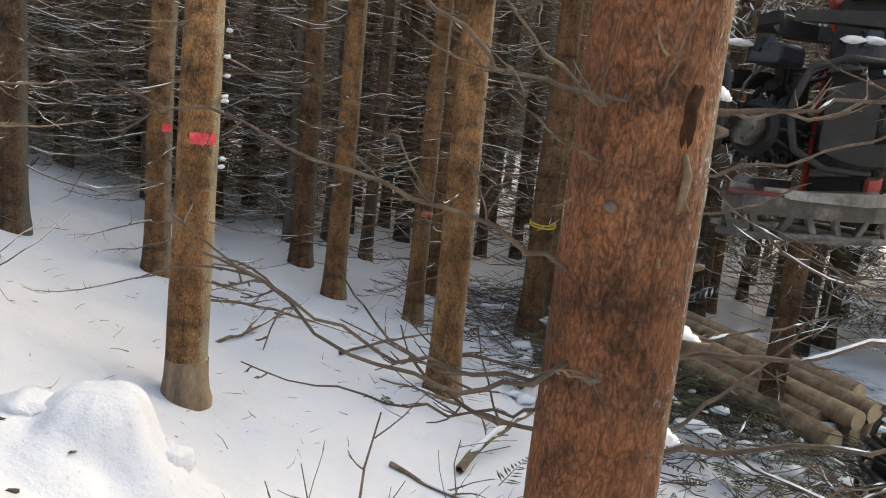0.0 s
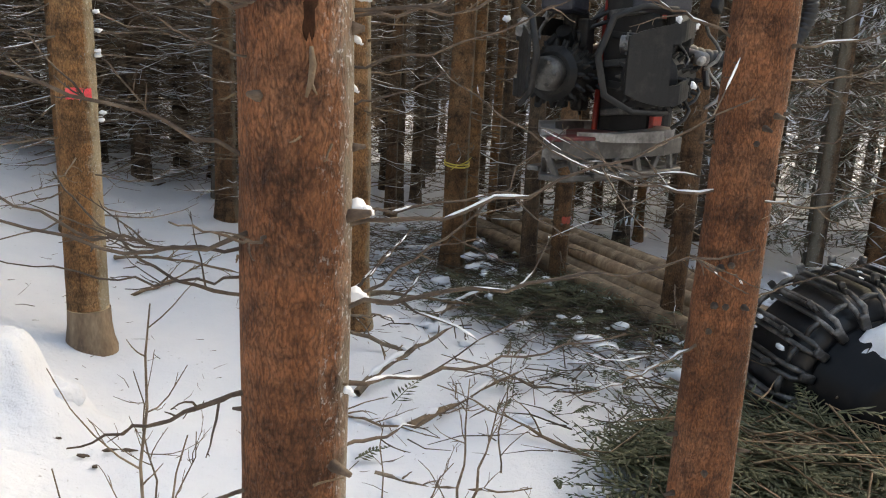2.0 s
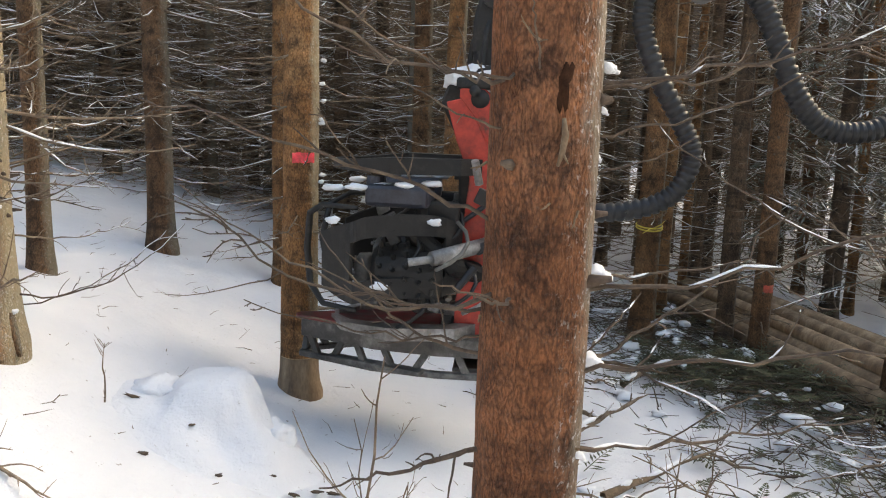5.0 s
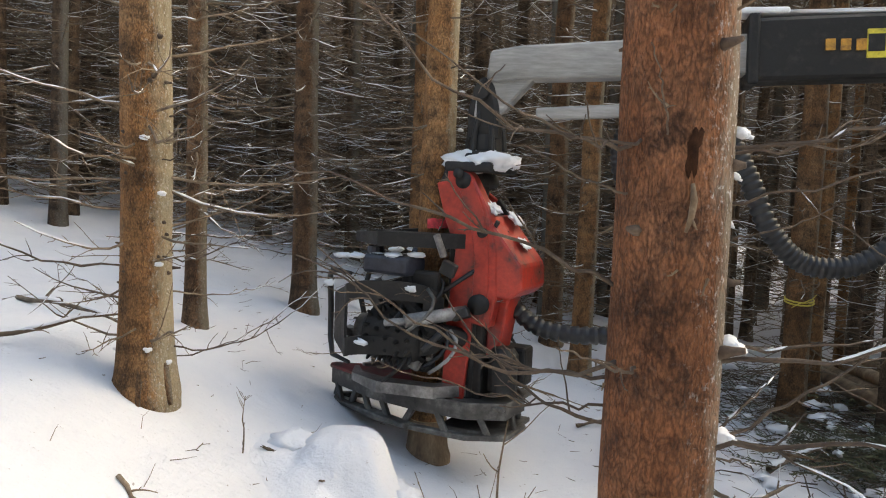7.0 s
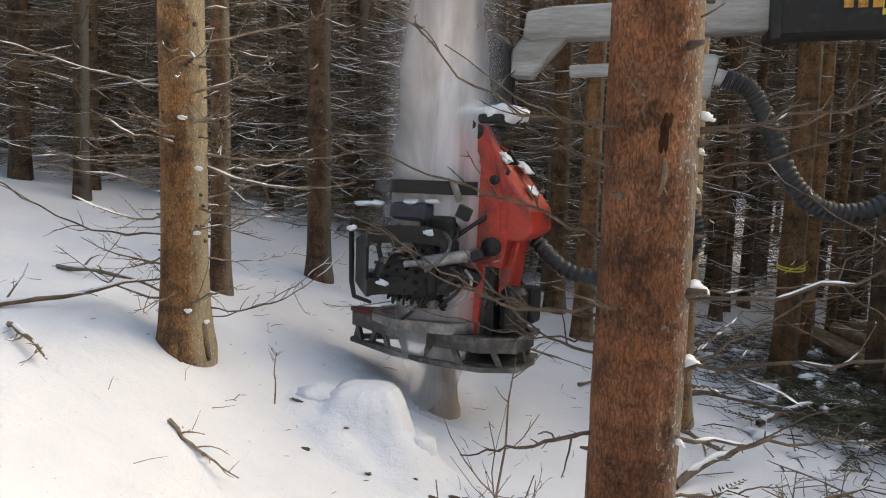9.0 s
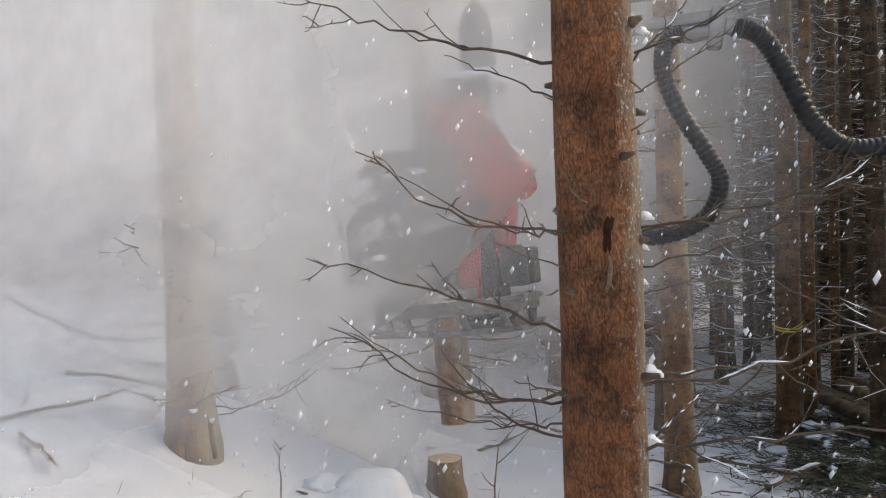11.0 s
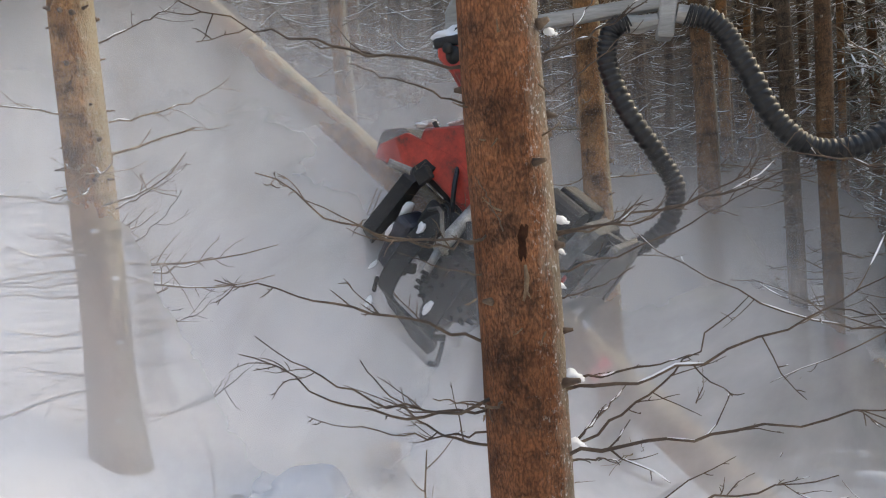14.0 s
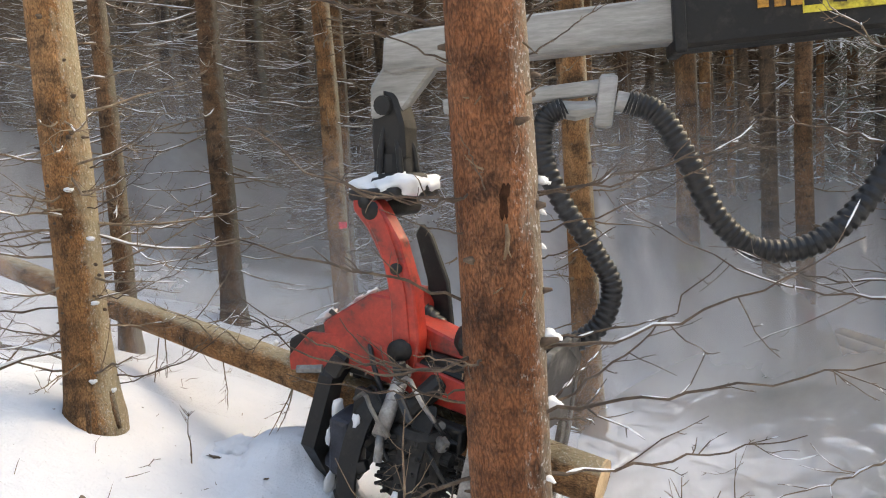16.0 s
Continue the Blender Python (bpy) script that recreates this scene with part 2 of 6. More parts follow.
def ground_material():
    """Snow sheet; needles and bark litter where the work has trampled it, towards +x."""
    m, n, l, b = material("snowy_ground")
    v = coords(n, l)
    big = noise_tex(n, l, v, 1.1, 6, 0.6)
    mid = noise_tex(n, l, v, 7, 6, 0.65)
    fine = noise_tex(n, l, v, 60, 5, 0.7)
    snow_col = ramp(n, l, big, [(0.3, (0.62, 0.64, 0.68)), (0.7, (0.74, 0.74, 0.755))])
    litter = ramp(n, l, fine, [(0.3, (0.02, 0.014, 0.01)), (0.55, (0.08, 0.055, 0.035)), (0.75, (0.17, 0.13, 0.08))])
    sep = n.new("ShaderNodeSeparateXYZ")
    l.new(v, sep.inputs[0])
    # how worked the ground is: grows with x - 0.25 y
    mad = n.new("ShaderNodeMath")
    mad.operation = "MULTIPLY_ADD"
    mad.inputs[1].default_value = 0.165
    cap = n.new("ShaderNodeMath")
    cap.operation = "MINIMUM"
    cap.inputs[1].default_value = 3.6
    l.new(sep.outputs["X"], cap.inputs[0])
    away = n.new("ShaderNodeMath")
    away.operation = "MULTIPLY_ADD"
    away.inputs[1].default_value, away.inputs[2].default_value = -1.1, 8.3
    l.new(sep.outputs["Y"], away.inputs[0])
    reach = n.new("ShaderNodeMath")
    reach.operation = "MINIMUM"
    l.new(cap.outputs[0], reach.inputs[0])
    ramp_y = n.new("ShaderNodeMath")
    ramp_y.operation = "ADD"
    ramp_y.inputs[1].default_value = 3.6
    l.new(away.outputs[0], ramp_y.inputs[0])
    l.new(ramp_y.outputs[0], reach.inputs[1])
    l.new(reach.outputs[0], mad.inputs[0])
    add = n.new("ShaderNodeMath")
    add.operation = "MULTIPLY_ADD"
    add.inputs[1].default_value, add.inputs[2].default_value = 0.55, -0.58
    l.new(mid, add.inputs[0])
    l.new(add.outputs[0], mad.inputs[2])
    add2 = n.new("ShaderNodeMath")
    add2.operation = "MULTIPLY_ADD"
    add2.inputs[1].default_value = 0.5
    l.new(big, add2.inputs[0])
    l.new(mad.outputs[0], add2.inputs[2])
    fac = ramp(n, l, add2.outputs[0], [(0.5, grey(0)), (0.68, grey(0.9))])
    specks = ramp(n, l, noise_tex(n, l, v, 28, 3, 0.6), [(0.69, grey(0)), (0.75, grey(0.6))])
    col = mix(n, l, specks, snow_col, (0.16, 0.12, 0.08))
    col = mix(n, l, fac, col, litter)
    l.new(col, b.inputs["Base Color"])
    b.inputs["Roughness"].default_value = 0.7
    b.inputs["Specular IOR Level"].default_value = 0.2
    n1 = bump(n, l, mid, 0.5, 0.05)
    l.new(bump(n, l, fine, 0.5, 0.012, n1), b.inputs["Normal"])
    return m


GROUND = ground_material()


def distance_material():
    """Far wood: trunks and grey twigs, their dimness and haze painted into the colour."""
    m, n, l, b = material("far_wood")
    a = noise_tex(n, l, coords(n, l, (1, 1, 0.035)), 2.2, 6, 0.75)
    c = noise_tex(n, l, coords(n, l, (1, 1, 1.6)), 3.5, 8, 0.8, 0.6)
    # dark streaks stand for the shade between far trunks
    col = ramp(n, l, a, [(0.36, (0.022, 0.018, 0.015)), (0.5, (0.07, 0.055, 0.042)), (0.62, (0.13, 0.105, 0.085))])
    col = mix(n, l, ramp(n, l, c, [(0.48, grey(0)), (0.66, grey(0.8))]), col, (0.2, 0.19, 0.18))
    l.new(col, b.inputs["Base Color"])
    b.inputs["Roughness"].default_value = 0.95
    return m


DISTANCE = distance_material()


def dust_material(name, strength, seed, low, high):
    """Airborne powder snow: thins out towards the rim of each veil."""
    m, n, l, b = material(name)
    out = n["Material Output"]
    tc = n.new("ShaderNodeTexCoord")
    ln = n.new("ShaderNodeVectorMath")
    ln.operation = "LENGTH"
    l.new(tc.outputs["Object"], ln.inputs[0])
    v = coords(n, l, (1, 1, 1))
    off = n.new("ShaderNodeVectorMath")
    off.inputs[1].default_value = (seed * 7.3, seed * 3.1, seed * 5.7)
    l.new(v, off.inputs[0])
    cloud = noise_tex(n, l, off.outputs[0], 0.55, 7, 0.58, 0.4)
    # radius two units maps onto the ramp
    half = n.new("ShaderNodeMath")
    half.operation = "MULTIPLY"
    half.inputs[1].default_value = 0.34
    l.new(ln.outputs["Value"], half.inputs[0])
    rim_s = ramp(n, l, half.outputs[0], [(0.35, grey(1)), (0.6, grey(0.62)), (0.8, grey(0.22)), (1.0, grey(0))])
    body = ramp(n, l, cloud, [(low, grey(0.35)), (high, grey(1))])
    mul = n.new("ShaderNodeMath")
    mul.operation = "MULTIPLY"
    l.new(rim_s, mul.inputs[0])
    l.new(body, mul.inputs[1])
    mul2 = n.new("ShaderNodeMath")
    mul2.operation = "MULTIPLY"
    mul2.inputs[1].default_value = strength
    l.new(mul.outputs[0], mul2.inputs[0])
    n.remove(b)
    dif, tra, tr = n.new("ShaderNodeBsdfDiffuse"), n.new("ShaderNodeBsdfTranslucent"), n.new("ShaderNodeBsdfTransparent")
    dif.inputs["Color"].default_value = tra.inputs["Color"].default_value = (0.93, 0.93, 0.95, 1)
    mx, mx2 = n.new("ShaderNodeMixShader"), n.new("ShaderNodeMixShader")
    mx.inputs[0].default_value = 0.5
    l.new(dif.outputs[0], mx.inputs[1])
    l.new(tra.outputs[0], mx.inputs[2])
    l.new(mul2.outputs[0], mx2.inputs[0])
    l.new(tr.outputs[0], mx2.inputs[1])
    l.new(mx.outputs[0], mx2.inputs[2])
    l.new(mx2.outputs[0], out.inputs["Surface"])
    return m


# ---- mesh tools ----
class Shape:
    """Vertices and faces gathered for one mesh."""

    def __init__(self):
        self.v, self.f = [], []

    def tube(self, pts, radii, sides=6, cap=True):
        start = len(self.v)
        pts = [Vector(p) for p in pts]
        side = None
        for i, p in enumerate(pts):
            d = (pts[min(i + 1, len(pts) - 1)] - pts[max(i - 1, 0)]).normalized()
            if side is None:
                side = d.cross(Vector((0, 0, 1)) if abs(d.z) < 0.9 else Vector((1, 0, 0))).normalized()
            else:
                side = (side - d * side.dot(d)).normalized()
            up = side.cross(d)
            for k in range(sides):
                a = 2 * math.pi * k / sides
                self.v.append(p + (side * math.cos(a) + up * math.sin(a)) * radii[i])
        for i in range(len(pts) - 1):
            for k in range(sides):
                a, b = start + i * sides + k, start + i * sides + (k + 1) % sides
                self.f.append((a, b, b + sides, a + sides))
        if cap:
            self.f.append(tuple(start + k for k in range(sides))[::-1])
            self.f.append(tuple(start + (len(pts) - 1) * sides + k for k in range(sides)))

    def box(self, c, s, rot=None, bev=0.0):
        """A box with chamfered edges along all sides when bev is given."""
        bm = bmesh.new()
        bmesh.ops.create_cube(bm, size=1, matrix=Matrix.Diagonal((*s, 1)))
        if bev:
            bmesh.ops.bevel(bm, geom=bm.edges[:], offset=bev, segments=2, affect="EDGES", profile=0.5)
        self.add(bm, Matrix.Translation(c) @ (rot.to_matrix().to_4x4() if rot else Matrix()))

    def add(self, bm, m):
        start = len(self.v)
        bm.verts.index_update()
        self.v += [m @ v.co for v in bm.verts]
        self.f += [tuple(start + v.index for v in f.verts) for f in bm.faces]
        bm.free()

    def prism(self, outline, y0, y1, bev=0.0, m=None):
        """An outline in x, z drawn out from y0 to y1."""
        bm = bmesh.new()
        face = bm.faces.new([bm.verts.new((x, y0, z)) for x, z in outline])
        got = bmesh.ops.extrude_face_region(bm, geom=[face])
        for v in got["geom"]:
            if isinstance(v, bmesh.types.BMVert):
                v.co.y = y1
        bmesh.ops.recalc_face_normals(bm, faces=bm.faces[:])
        if bev:
            bmesh.ops.bevel(bm, geom=bm.edges[:], offset=bev, segments=1, affect="EDGES")
        self.add(bm, m or Matrix())

    def lump(self, c, s, seed=0.0, sub=2, rough=0.25, rot=None):
        bm = bmesh.new()
        bmesh.ops.create_icosphere(bm, subdivisions=sub, radius=1)
        for v in bm.verts:
            v.co *= 1 + rough * noise.noise(v.co * 1.7 + Vector((seed, seed * 2, 0))) + rough * 0.6 * noise.noise(v.co * 4.3 + Vector((seed, 0, 5)))
        self.add(bm, Matrix.Translation(c) @ (rot.to_matrix().to_4x4() if rot else Matrix()) @ Matrix.Diagonal((*s, 1)))

    def mesh(self, name, mat, smooth=True):
        me = bpy.data.meshes.new(name)
        me.from_pydata([tuple(v) for v in self.v], [], self.f)
        me.materials.append(mat)
        if smooth:
            me.polygons.foreach_set("use_smooth", [True] * len(me.polygons))
        me.update()
        return me


def part(name, shape, mat, parent=None, label="", smooth=True):
    ob = new(name, shape.mesh(name, mat, smooth) if isinstance(shape, Shape) else shape)
    ob.parent = parent
    if label:
        tagged(ob, label)
    return ob


# ---- ground ----
def ground_z(x, y):
    z = 0.2 - 0.55 * math.tanh(max(x, 0) / 4) + 0.3 * max(-0.4 - x, 0) / (1 + max(-0.4 - x, 0) / 30)
    z += 0.4 * math.exp(-((x + 2.2) / 1.2) ** 2 - ((y - 4) / 2.2) ** 2)
    z += 0.05 * max(y - 7, 0) / (1 + max(y - 7, 0) / 25)
    z += 0.06 * noise.noise((x * 0.7, y * 0.7, 3)) + 0.025 * noise.noise((x * 2.3, y * 2.3, 8))
    z += 0.012 * noise.noise((x * 5.1, y * 5.1, 5))
    return z


def build_ground():
    xs = sorted({*[round(-9 + 0.15 * i, 3) for i in range(121)], *[s * 9 * 1.28 ** k for k in range(1, 20) for s in (-1, 1)]})
    ys = sorted({*[round(-1 + 0.15 * i, 3) for i in range(88)], *[12.05 * 1.25 ** k for k in range(1, 22)], *[-1.3 * 1.35 ** k for k in range(1, 21)]})
    s = Shape()
    for y in ys:
        for x in xs:
            cx, cy = max(-40, min(40, x)), max(-40, min(45, y))
            worked = max(0, min(1, (x - 0.2) / 1.5)) * (1 if y < 11 else 0)
            s.v.append(Vector((x, y, ground_z(cx, cy) + worked * 0.05 * noise.noise((x * 4.1, y * 4.1, 1)))))
    w = len(xs)
    s.f = [(j * w + i, j * w + i + 1, (j + 1) * w + i + 1, (j + 1) * w + i) for j in range(len(ys) - 1) for i in range(w - 1)]
    tagged(part("ground", s, GROUND), "snow-covered forest floor littered with bark and twigs", "ground", kind="structure")


build_ground()


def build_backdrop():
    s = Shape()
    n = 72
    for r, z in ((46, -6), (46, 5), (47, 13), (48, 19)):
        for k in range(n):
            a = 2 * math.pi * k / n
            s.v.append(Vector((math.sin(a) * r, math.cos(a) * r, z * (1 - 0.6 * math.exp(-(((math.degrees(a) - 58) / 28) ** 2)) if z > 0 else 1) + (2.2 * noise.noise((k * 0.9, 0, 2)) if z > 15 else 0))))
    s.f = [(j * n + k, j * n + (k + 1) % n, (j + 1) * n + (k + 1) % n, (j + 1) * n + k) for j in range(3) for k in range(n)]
    tagged(part("backdrop", s, DISTANCE), "backdrop of distant dense spruce wood, grey winter light put into its colours", "forest", kind="structure")


build_backdrop()


# ---- trees ----
def trunk_shape(r, height, sides, rows, seed, rough=0.05, z0=-0.15, flare=0.35, lean=(0, 0)):
    s = Shape()
    for j in range(rows + 1):
        u = (j / rows) ** 1.25
        z = z0 + (height - z0) * u
        rr = r * (1 - 0.85 * max(z - 1.3, 0) / (height + 2)) * (1 + flare * math.exp(-max(z, 0) / 0.18))
        cx = lean[0] * z + 0.012 * noise.noise((z * 0.6, seed, 0)) * z
        cy = lean[1] * z + 0.012 * noise.noise((z * 0.6, seed, 5)) * z
        for k in range(sides):
            a = 2 * math.pi * k / sides
            q = rr * (1 + rough * noise.noise((math.cos(a) * 1.6, math.sin(a) * 1.6 + seed, z * 1.6))
                      + rough * 0.4 * noise.noise((math.cos(a) * 6, math.sin(a) * 6 + seed, z * 9)))
            s.v.append(Vector((cx + q * math.cos(a), cy + q * math.sin(a), z)))
    for j in range(rows):
        for k in range(sides):
            a, b = j * sides + k, j * sides + (k + 1) % sides
            s.f.append((a, b, b + sides, a + sides))
    s.f.append(tuple(rows * sides + k for k in range(sides)))
    s.f.append(tuple(range(sides))[::-1])
    return s


def limb(s, snow, start, end, r, rnd, sag=0.1, twigs=6, sides=5, segs=7, snowy=0.3, twig_len=0.4, depth=0):
    """A dead branch from start to end: a bent tapering tube with side twigs and snow lying on it in runs."""
    a, b = Vector(start), Vector(end)
    d = b - a
    length = d.length
    w = Vector((rnd.uniform(-1, 1), rnd.uniform(-1, 1), rnd.uniform(-1, 1))) * 0.04 * length
    turn = rnd.uniform(2.5, 5.5)
    pts, rad = [], []
    for i in range(segs + 1):
        t = i / segs
        p = a + d * t + Vector((0, 0, -sag * length * 4 * t * (1 - t))) + w * math.sin(t * turn)
        jit = min(0.016 * length, 0.012) if 0 < i else 0
        pts.append(p + Vector((rnd.uniform(-jit, jit), rnd.uniform(-jit, jit), rnd.uniform(-jit, jit))))
        rad.append(r * (1 - 0.8 * t) * (rnd.uniform(0.88, 1.16) if sides > 4 else 1) + 0.0006)
    s.tube(pts, rad, sides, cap=False)
    if snow is not None and (depth == 0 or sides > 3):
        i = 0
        while i < segs:
            if rnd.random() < snowy:
                j = min(segs, i + (rnd.randint(1, 3) if sides > 3 else 1))
                line, thick = [], []
                for k in range(i, j + 1):
                    for t in ((0.0, 0.5) if k < j else (0.0,)):
                        q = pts[k].lerp(pts[min(k + 1, segs)], t)
                        end_run = (k == i and t == 0) or k == j
                        rr = max(rad[k] * 0.85, 0.0022 if sides > 4 or depth else 0.0042) * (0.25 if end_run else rnd.uniform(0.75, 1.2))
                        line.append(q + Vector((0, 0, rad[k] * 0.8)))
                        thick.append(rr)
                snow.tube(line, thick, 5 if sides > 4 else 3, cap=False)
                i = j
            i += 1
    if depth < 2:
        for _ in range(twigs):
            t = rnd.uniform(0.15, 0.97)
            i = min(int(t * segs), segs - 1)
            p = pts[i].lerp(pts[i + 1], t * segs - i)
            along = d.normalized()
            side = along.cross(Vector((0, 0, 1)))
            if side.length < 0.1:
                side = Vector((1, 0, 0))
            side = side.normalized() * rnd.choice((-1, 1))
            way = (along * rnd.uniform(0.25, 1.0) + side * rnd.uniform(0.1, 0.9) + Vector((0, 0, rnd.uniform(-0.55, 0.75)))).normalized()
            ln = length * twig_len * rnd.choice((0.2, 0.3, 0.45, 0.6, 0.95)) * (1.15 - 0.6 * t)
            limb(s, snow, p, p + way * ln, max(rad[i] * 0.45, 0.001), rnd, rnd.uniform(-0.12, 0.14), max(0, twigs // 3) if depth == 0 and sides > 3 else 0,
                 max(3, sides - 1), 4 if sides > 4 else (3 if sides > 3 else 1), snowy * 0.5, 0.45, depth + 1)
    return pts


def whorls(rnd, s, snow, r, z0, z1, gap, length, snowy, per=(2, 4), sides=3, twigs=5, lean=(0, 0), droop=(-0.25, 0.2), tree=None, mat=None):
    z = z0
    while z < z1:
        for _ in range(rnd.randint(*per)):
            a = rnd.uniform(0, 2 * math.pi)
            ln = length * rnd.uniform(0.35, 1.0)
            zz = z + rnd.uniform(-0.05, 0.05)
            c = Vector((lean[0] * zz + math.cos(a) * r * 0.8, lean[1] * zz + math.sin(a) * r * 0.8, zz))
            e = c + Vector((math.cos(a) * ln, math.sin(a) * ln, ln * rnd.uniform(*droop)))
            if tree:
                s = Shape()
            limb(s, snow, c, e, 0.004 + 0.004 * ln, rnd, rnd.uniform(0.0, 0.09), twigs, sides, 5 if sides > 3 else 3, snowy)
            if tree:
                part("branch", s, mat, tree)
        z += gap * rnd.uniform(0.6, 1.4)


def tree_thing(name, x, y, label, z=None, group=""):
    ob = new(name)
    ob.matrix_basis = pose(x, y, ground_z(x, y) if z is None else z)
    return tagged(ob, label, "tree", group)


def knots(s, r, rnd, z0, z1, count, lean=(0, 0)):
    """Broken-off branch stubs and bumps on the bark."""
    for _ in range(count):
        a, z = rnd.uniform(0, 2 * math.pi), rnd.uniform(z0, z1)
        d = Vector((math.cos(a), math.sin(a), rnd.uniform(-0.2, 0.3)))
        p = Vector((lean[0] * z + math.cos(a) * r * 0.93, lean[1] * z + math.sin(a) * r * 0.93, z))
        ln = rnd.choice((0.02, 0.025, 0.03, 0.05))
        q = rnd.uniform(0.005, 0.011)
        s.tube([p, p + d * ln * 0.5, p + d * ln], [q * 1.5, q, q * 0.6], 6)


def band(r, z, height, a0, a1, rnd, n=18):
    """A sprayed band around part of a trunk."""
    s = Shape()
    for i in range(n + 1):
        a = a0 + (a1 - a0) * i / n
        lo, hi = z - height / 2 * rnd.uniform(0.8, 1.15), z + height / 2 * rnd.uniform(0.8, 1.15)
        s.v += [Vector((math.cos(a) * q, math.sin(a) * q, h)) for q, h in ((r, lo), (r, hi))]
    s.f = [(2 * i, 2 * i + 2, 2 * i + 3, 2 * i + 1) for i in range(n)]
    return s


def marked(tree, r, z, height, mat=None):
    ob = part("paint_mark", band(r, z, height, radians(245), radians(318), rng), mat or PAINT, tree, "fluorescent red marking paint")
    return ob


# the spruce right before the camera
def near_trunk(x, y, r, label, seed, gz=None, mat=None, sides=56, rows=150, height=9.0, lean=(0, 0), nknots=40):
    tree = tree_thing("spruce_tree", x, y, label, gz)
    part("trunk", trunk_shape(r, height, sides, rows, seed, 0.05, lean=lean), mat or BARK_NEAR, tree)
    s = Shape()
    knots(s, r, random.Random(seed), 0.3, 3.4, nknots, lean)
    tagged(part("stub_wood", s, TWIG_DARK, tree, "broken-off branch stubs"), kind="stuff")
    return tree


AX, AY, AR = 0.332, 2.12, 0.11
AZ = ground_z(AX, AY)


def build_near_tree():
    rnd = random.Random(11)
    tree = near_trunk(AX, AY, AR, "spruce with reddish flaky bark and dead lower branches", 3, nknots=34)
    # height on the trunk, tip (x, y, z) in the world, thickness, sag, side twigs, snow
    rows = [
        (2.50, (-0.40, 1.91, 2.67), 0.011, 0.07, 6, 0.05), (2.40, (-0.05, 1.98, 2.52), 0.006, 0.03, 2, 0.0),
        (2.07, (-0.21, 1.75, 2.26), 0.009, 0.10, 7, 0.0), (2.08, (-0.10, 1.70, 2.19), 0.007, 0.08, 4, 0.0),
        (1.98, (0.05, 1.95, 2.05), 0.005, 0.02, 1, 0.0), (1.80, (-0.41, 2.01, 2.00), 0.011, -0.06, 9, 0.06),
        (1.66, (-0.33, 1.82, 1.84), 0.010, 0.07, 6, 0.0), (1.62, (-0.36, 2.14, 1.86), 0.009, 0.08, 6, 0.0),
        (1.56, (-0.25, 2.17, 1.60), 0.006, 0.02, 4, 0.0), (1.52, (-0.12, 2.20, 1.74), 0.009, 0.05, 5, 0.0),
        (2.52, (0.74, 2.15, 2.66), 0.009, 0.06, 5, 0.1), (2.50, (0.62, 2.27, 2.72), 0.007, 0.05, 4, 0.1), (2.42, (0.66, 2.22, 2.58), 0.006, 0.04, 4, 0.0),
        (2.07, (0.98, 1.92, 2.19), 0.010, 0.04, 8, 0.08), (2.06, (1.10, 2.12, 2.30), 0.008, 0.07, 6, 0.0), (1.97, (0.95, 2.05, 2.17), 0.007, 0.06, 3, 0.0),
        (1.90, (0.62, 2.10, 1.97), 0.005, 0.03, 2, 0.0), (1.67, (1.08, 1.80, 1.94), 0.011, 0.06, 6, 0.12), (1.68, (0.80, 2.18, 1.72), 0.009, 0.0, 5, 0.2),
        (1.50, (1.12, 1.80, 1.70), 0.012, 0.04, 7, 0.15), (1.50, (0.95, 2.22, 1.86), 0.009, 0.05, 4, 0.05), (1.46, (0.64, 2.40, 1.60), 0.012, 0.02, 4, 0.7),
        (1.32, (1.20, 2.30, 1.33), 0.012, 0.03, 7, 0.08), (1.33, (-0.09, 2.05, 1.27), 0.013, 0.02, 5, 0.05), (1.15, (0.80, 2.39, 1.12), 0.010, 0.02, 3, 0.1),
        (1.12, (-0.06, 2.02, 1.02), 0.010, -0.03, 6, 0.0), (1.44, (0.62, 2.46, 1.34), 0.011, 0.0, 3, 0.1),
        (1.66, (0.12, 1.84, 1.72), 0.008, 0.02, 3, 0.0), (2.08, (0.24, 1.86, 2.22), 0.004, 0.0, 2, 0.0),
    ]
    for z, tip, r, sag, tw, snowy in rows:
        s, sn = Shape(), Shape()
        way = Vector((tip[0] - AX, tip[1] - AY, 0)).normalized()
        start = Vector((way.x * AR * 0.9, way.y * AR * 0.9, z - AZ))
        tip_l = Vector(tip) - Vector((AX, AY, AZ))
        limb(s, sn, start, tip_l, r * 0.4, rnd, sag, tw, 6, 14, snowy, 0.4)
        b = part("branch", s, TWIG_DARK, tree)
        if sn.v:
            tagged(part("snow", sn, SNOW, b, "thin line of snow"), kind="stuff")
    # cushions of snow in the branch forks
    for z, size, ang in ((2.10, 0.016, -5), (1.70, 0.024, -8), (1.52, 0.022, -4), (2.02, 0.009, 0), (1.335, 0.012, -30), (2.57, 0.015, -10), (1.93, 0.009, 10)):
        s = Shape()
        a = radians(ang)
        for k in range(3):
            q = AR + size * (0.35 + 0.55 * k)
            s.lump((math.cos(a) * q, math.sin(a) * q, z - AZ - 0.004 * k), (size * (0.8 - 0.2 * k), size * (0.65 - 0.15 * k), size * (0.7 - 0.22 * k)), z + k, 2, 0.55)
        part("snow", s, SNOW, tree, "small cushion of snow in a branch fork")
    # pitch-dark scar with a hanging strip of bark
    s = Shape()
    s.lump((0.012, -AR * 0.97, 2.06 - AZ), (0.012, 0.009, 0.04), 4, 3, 0.7)
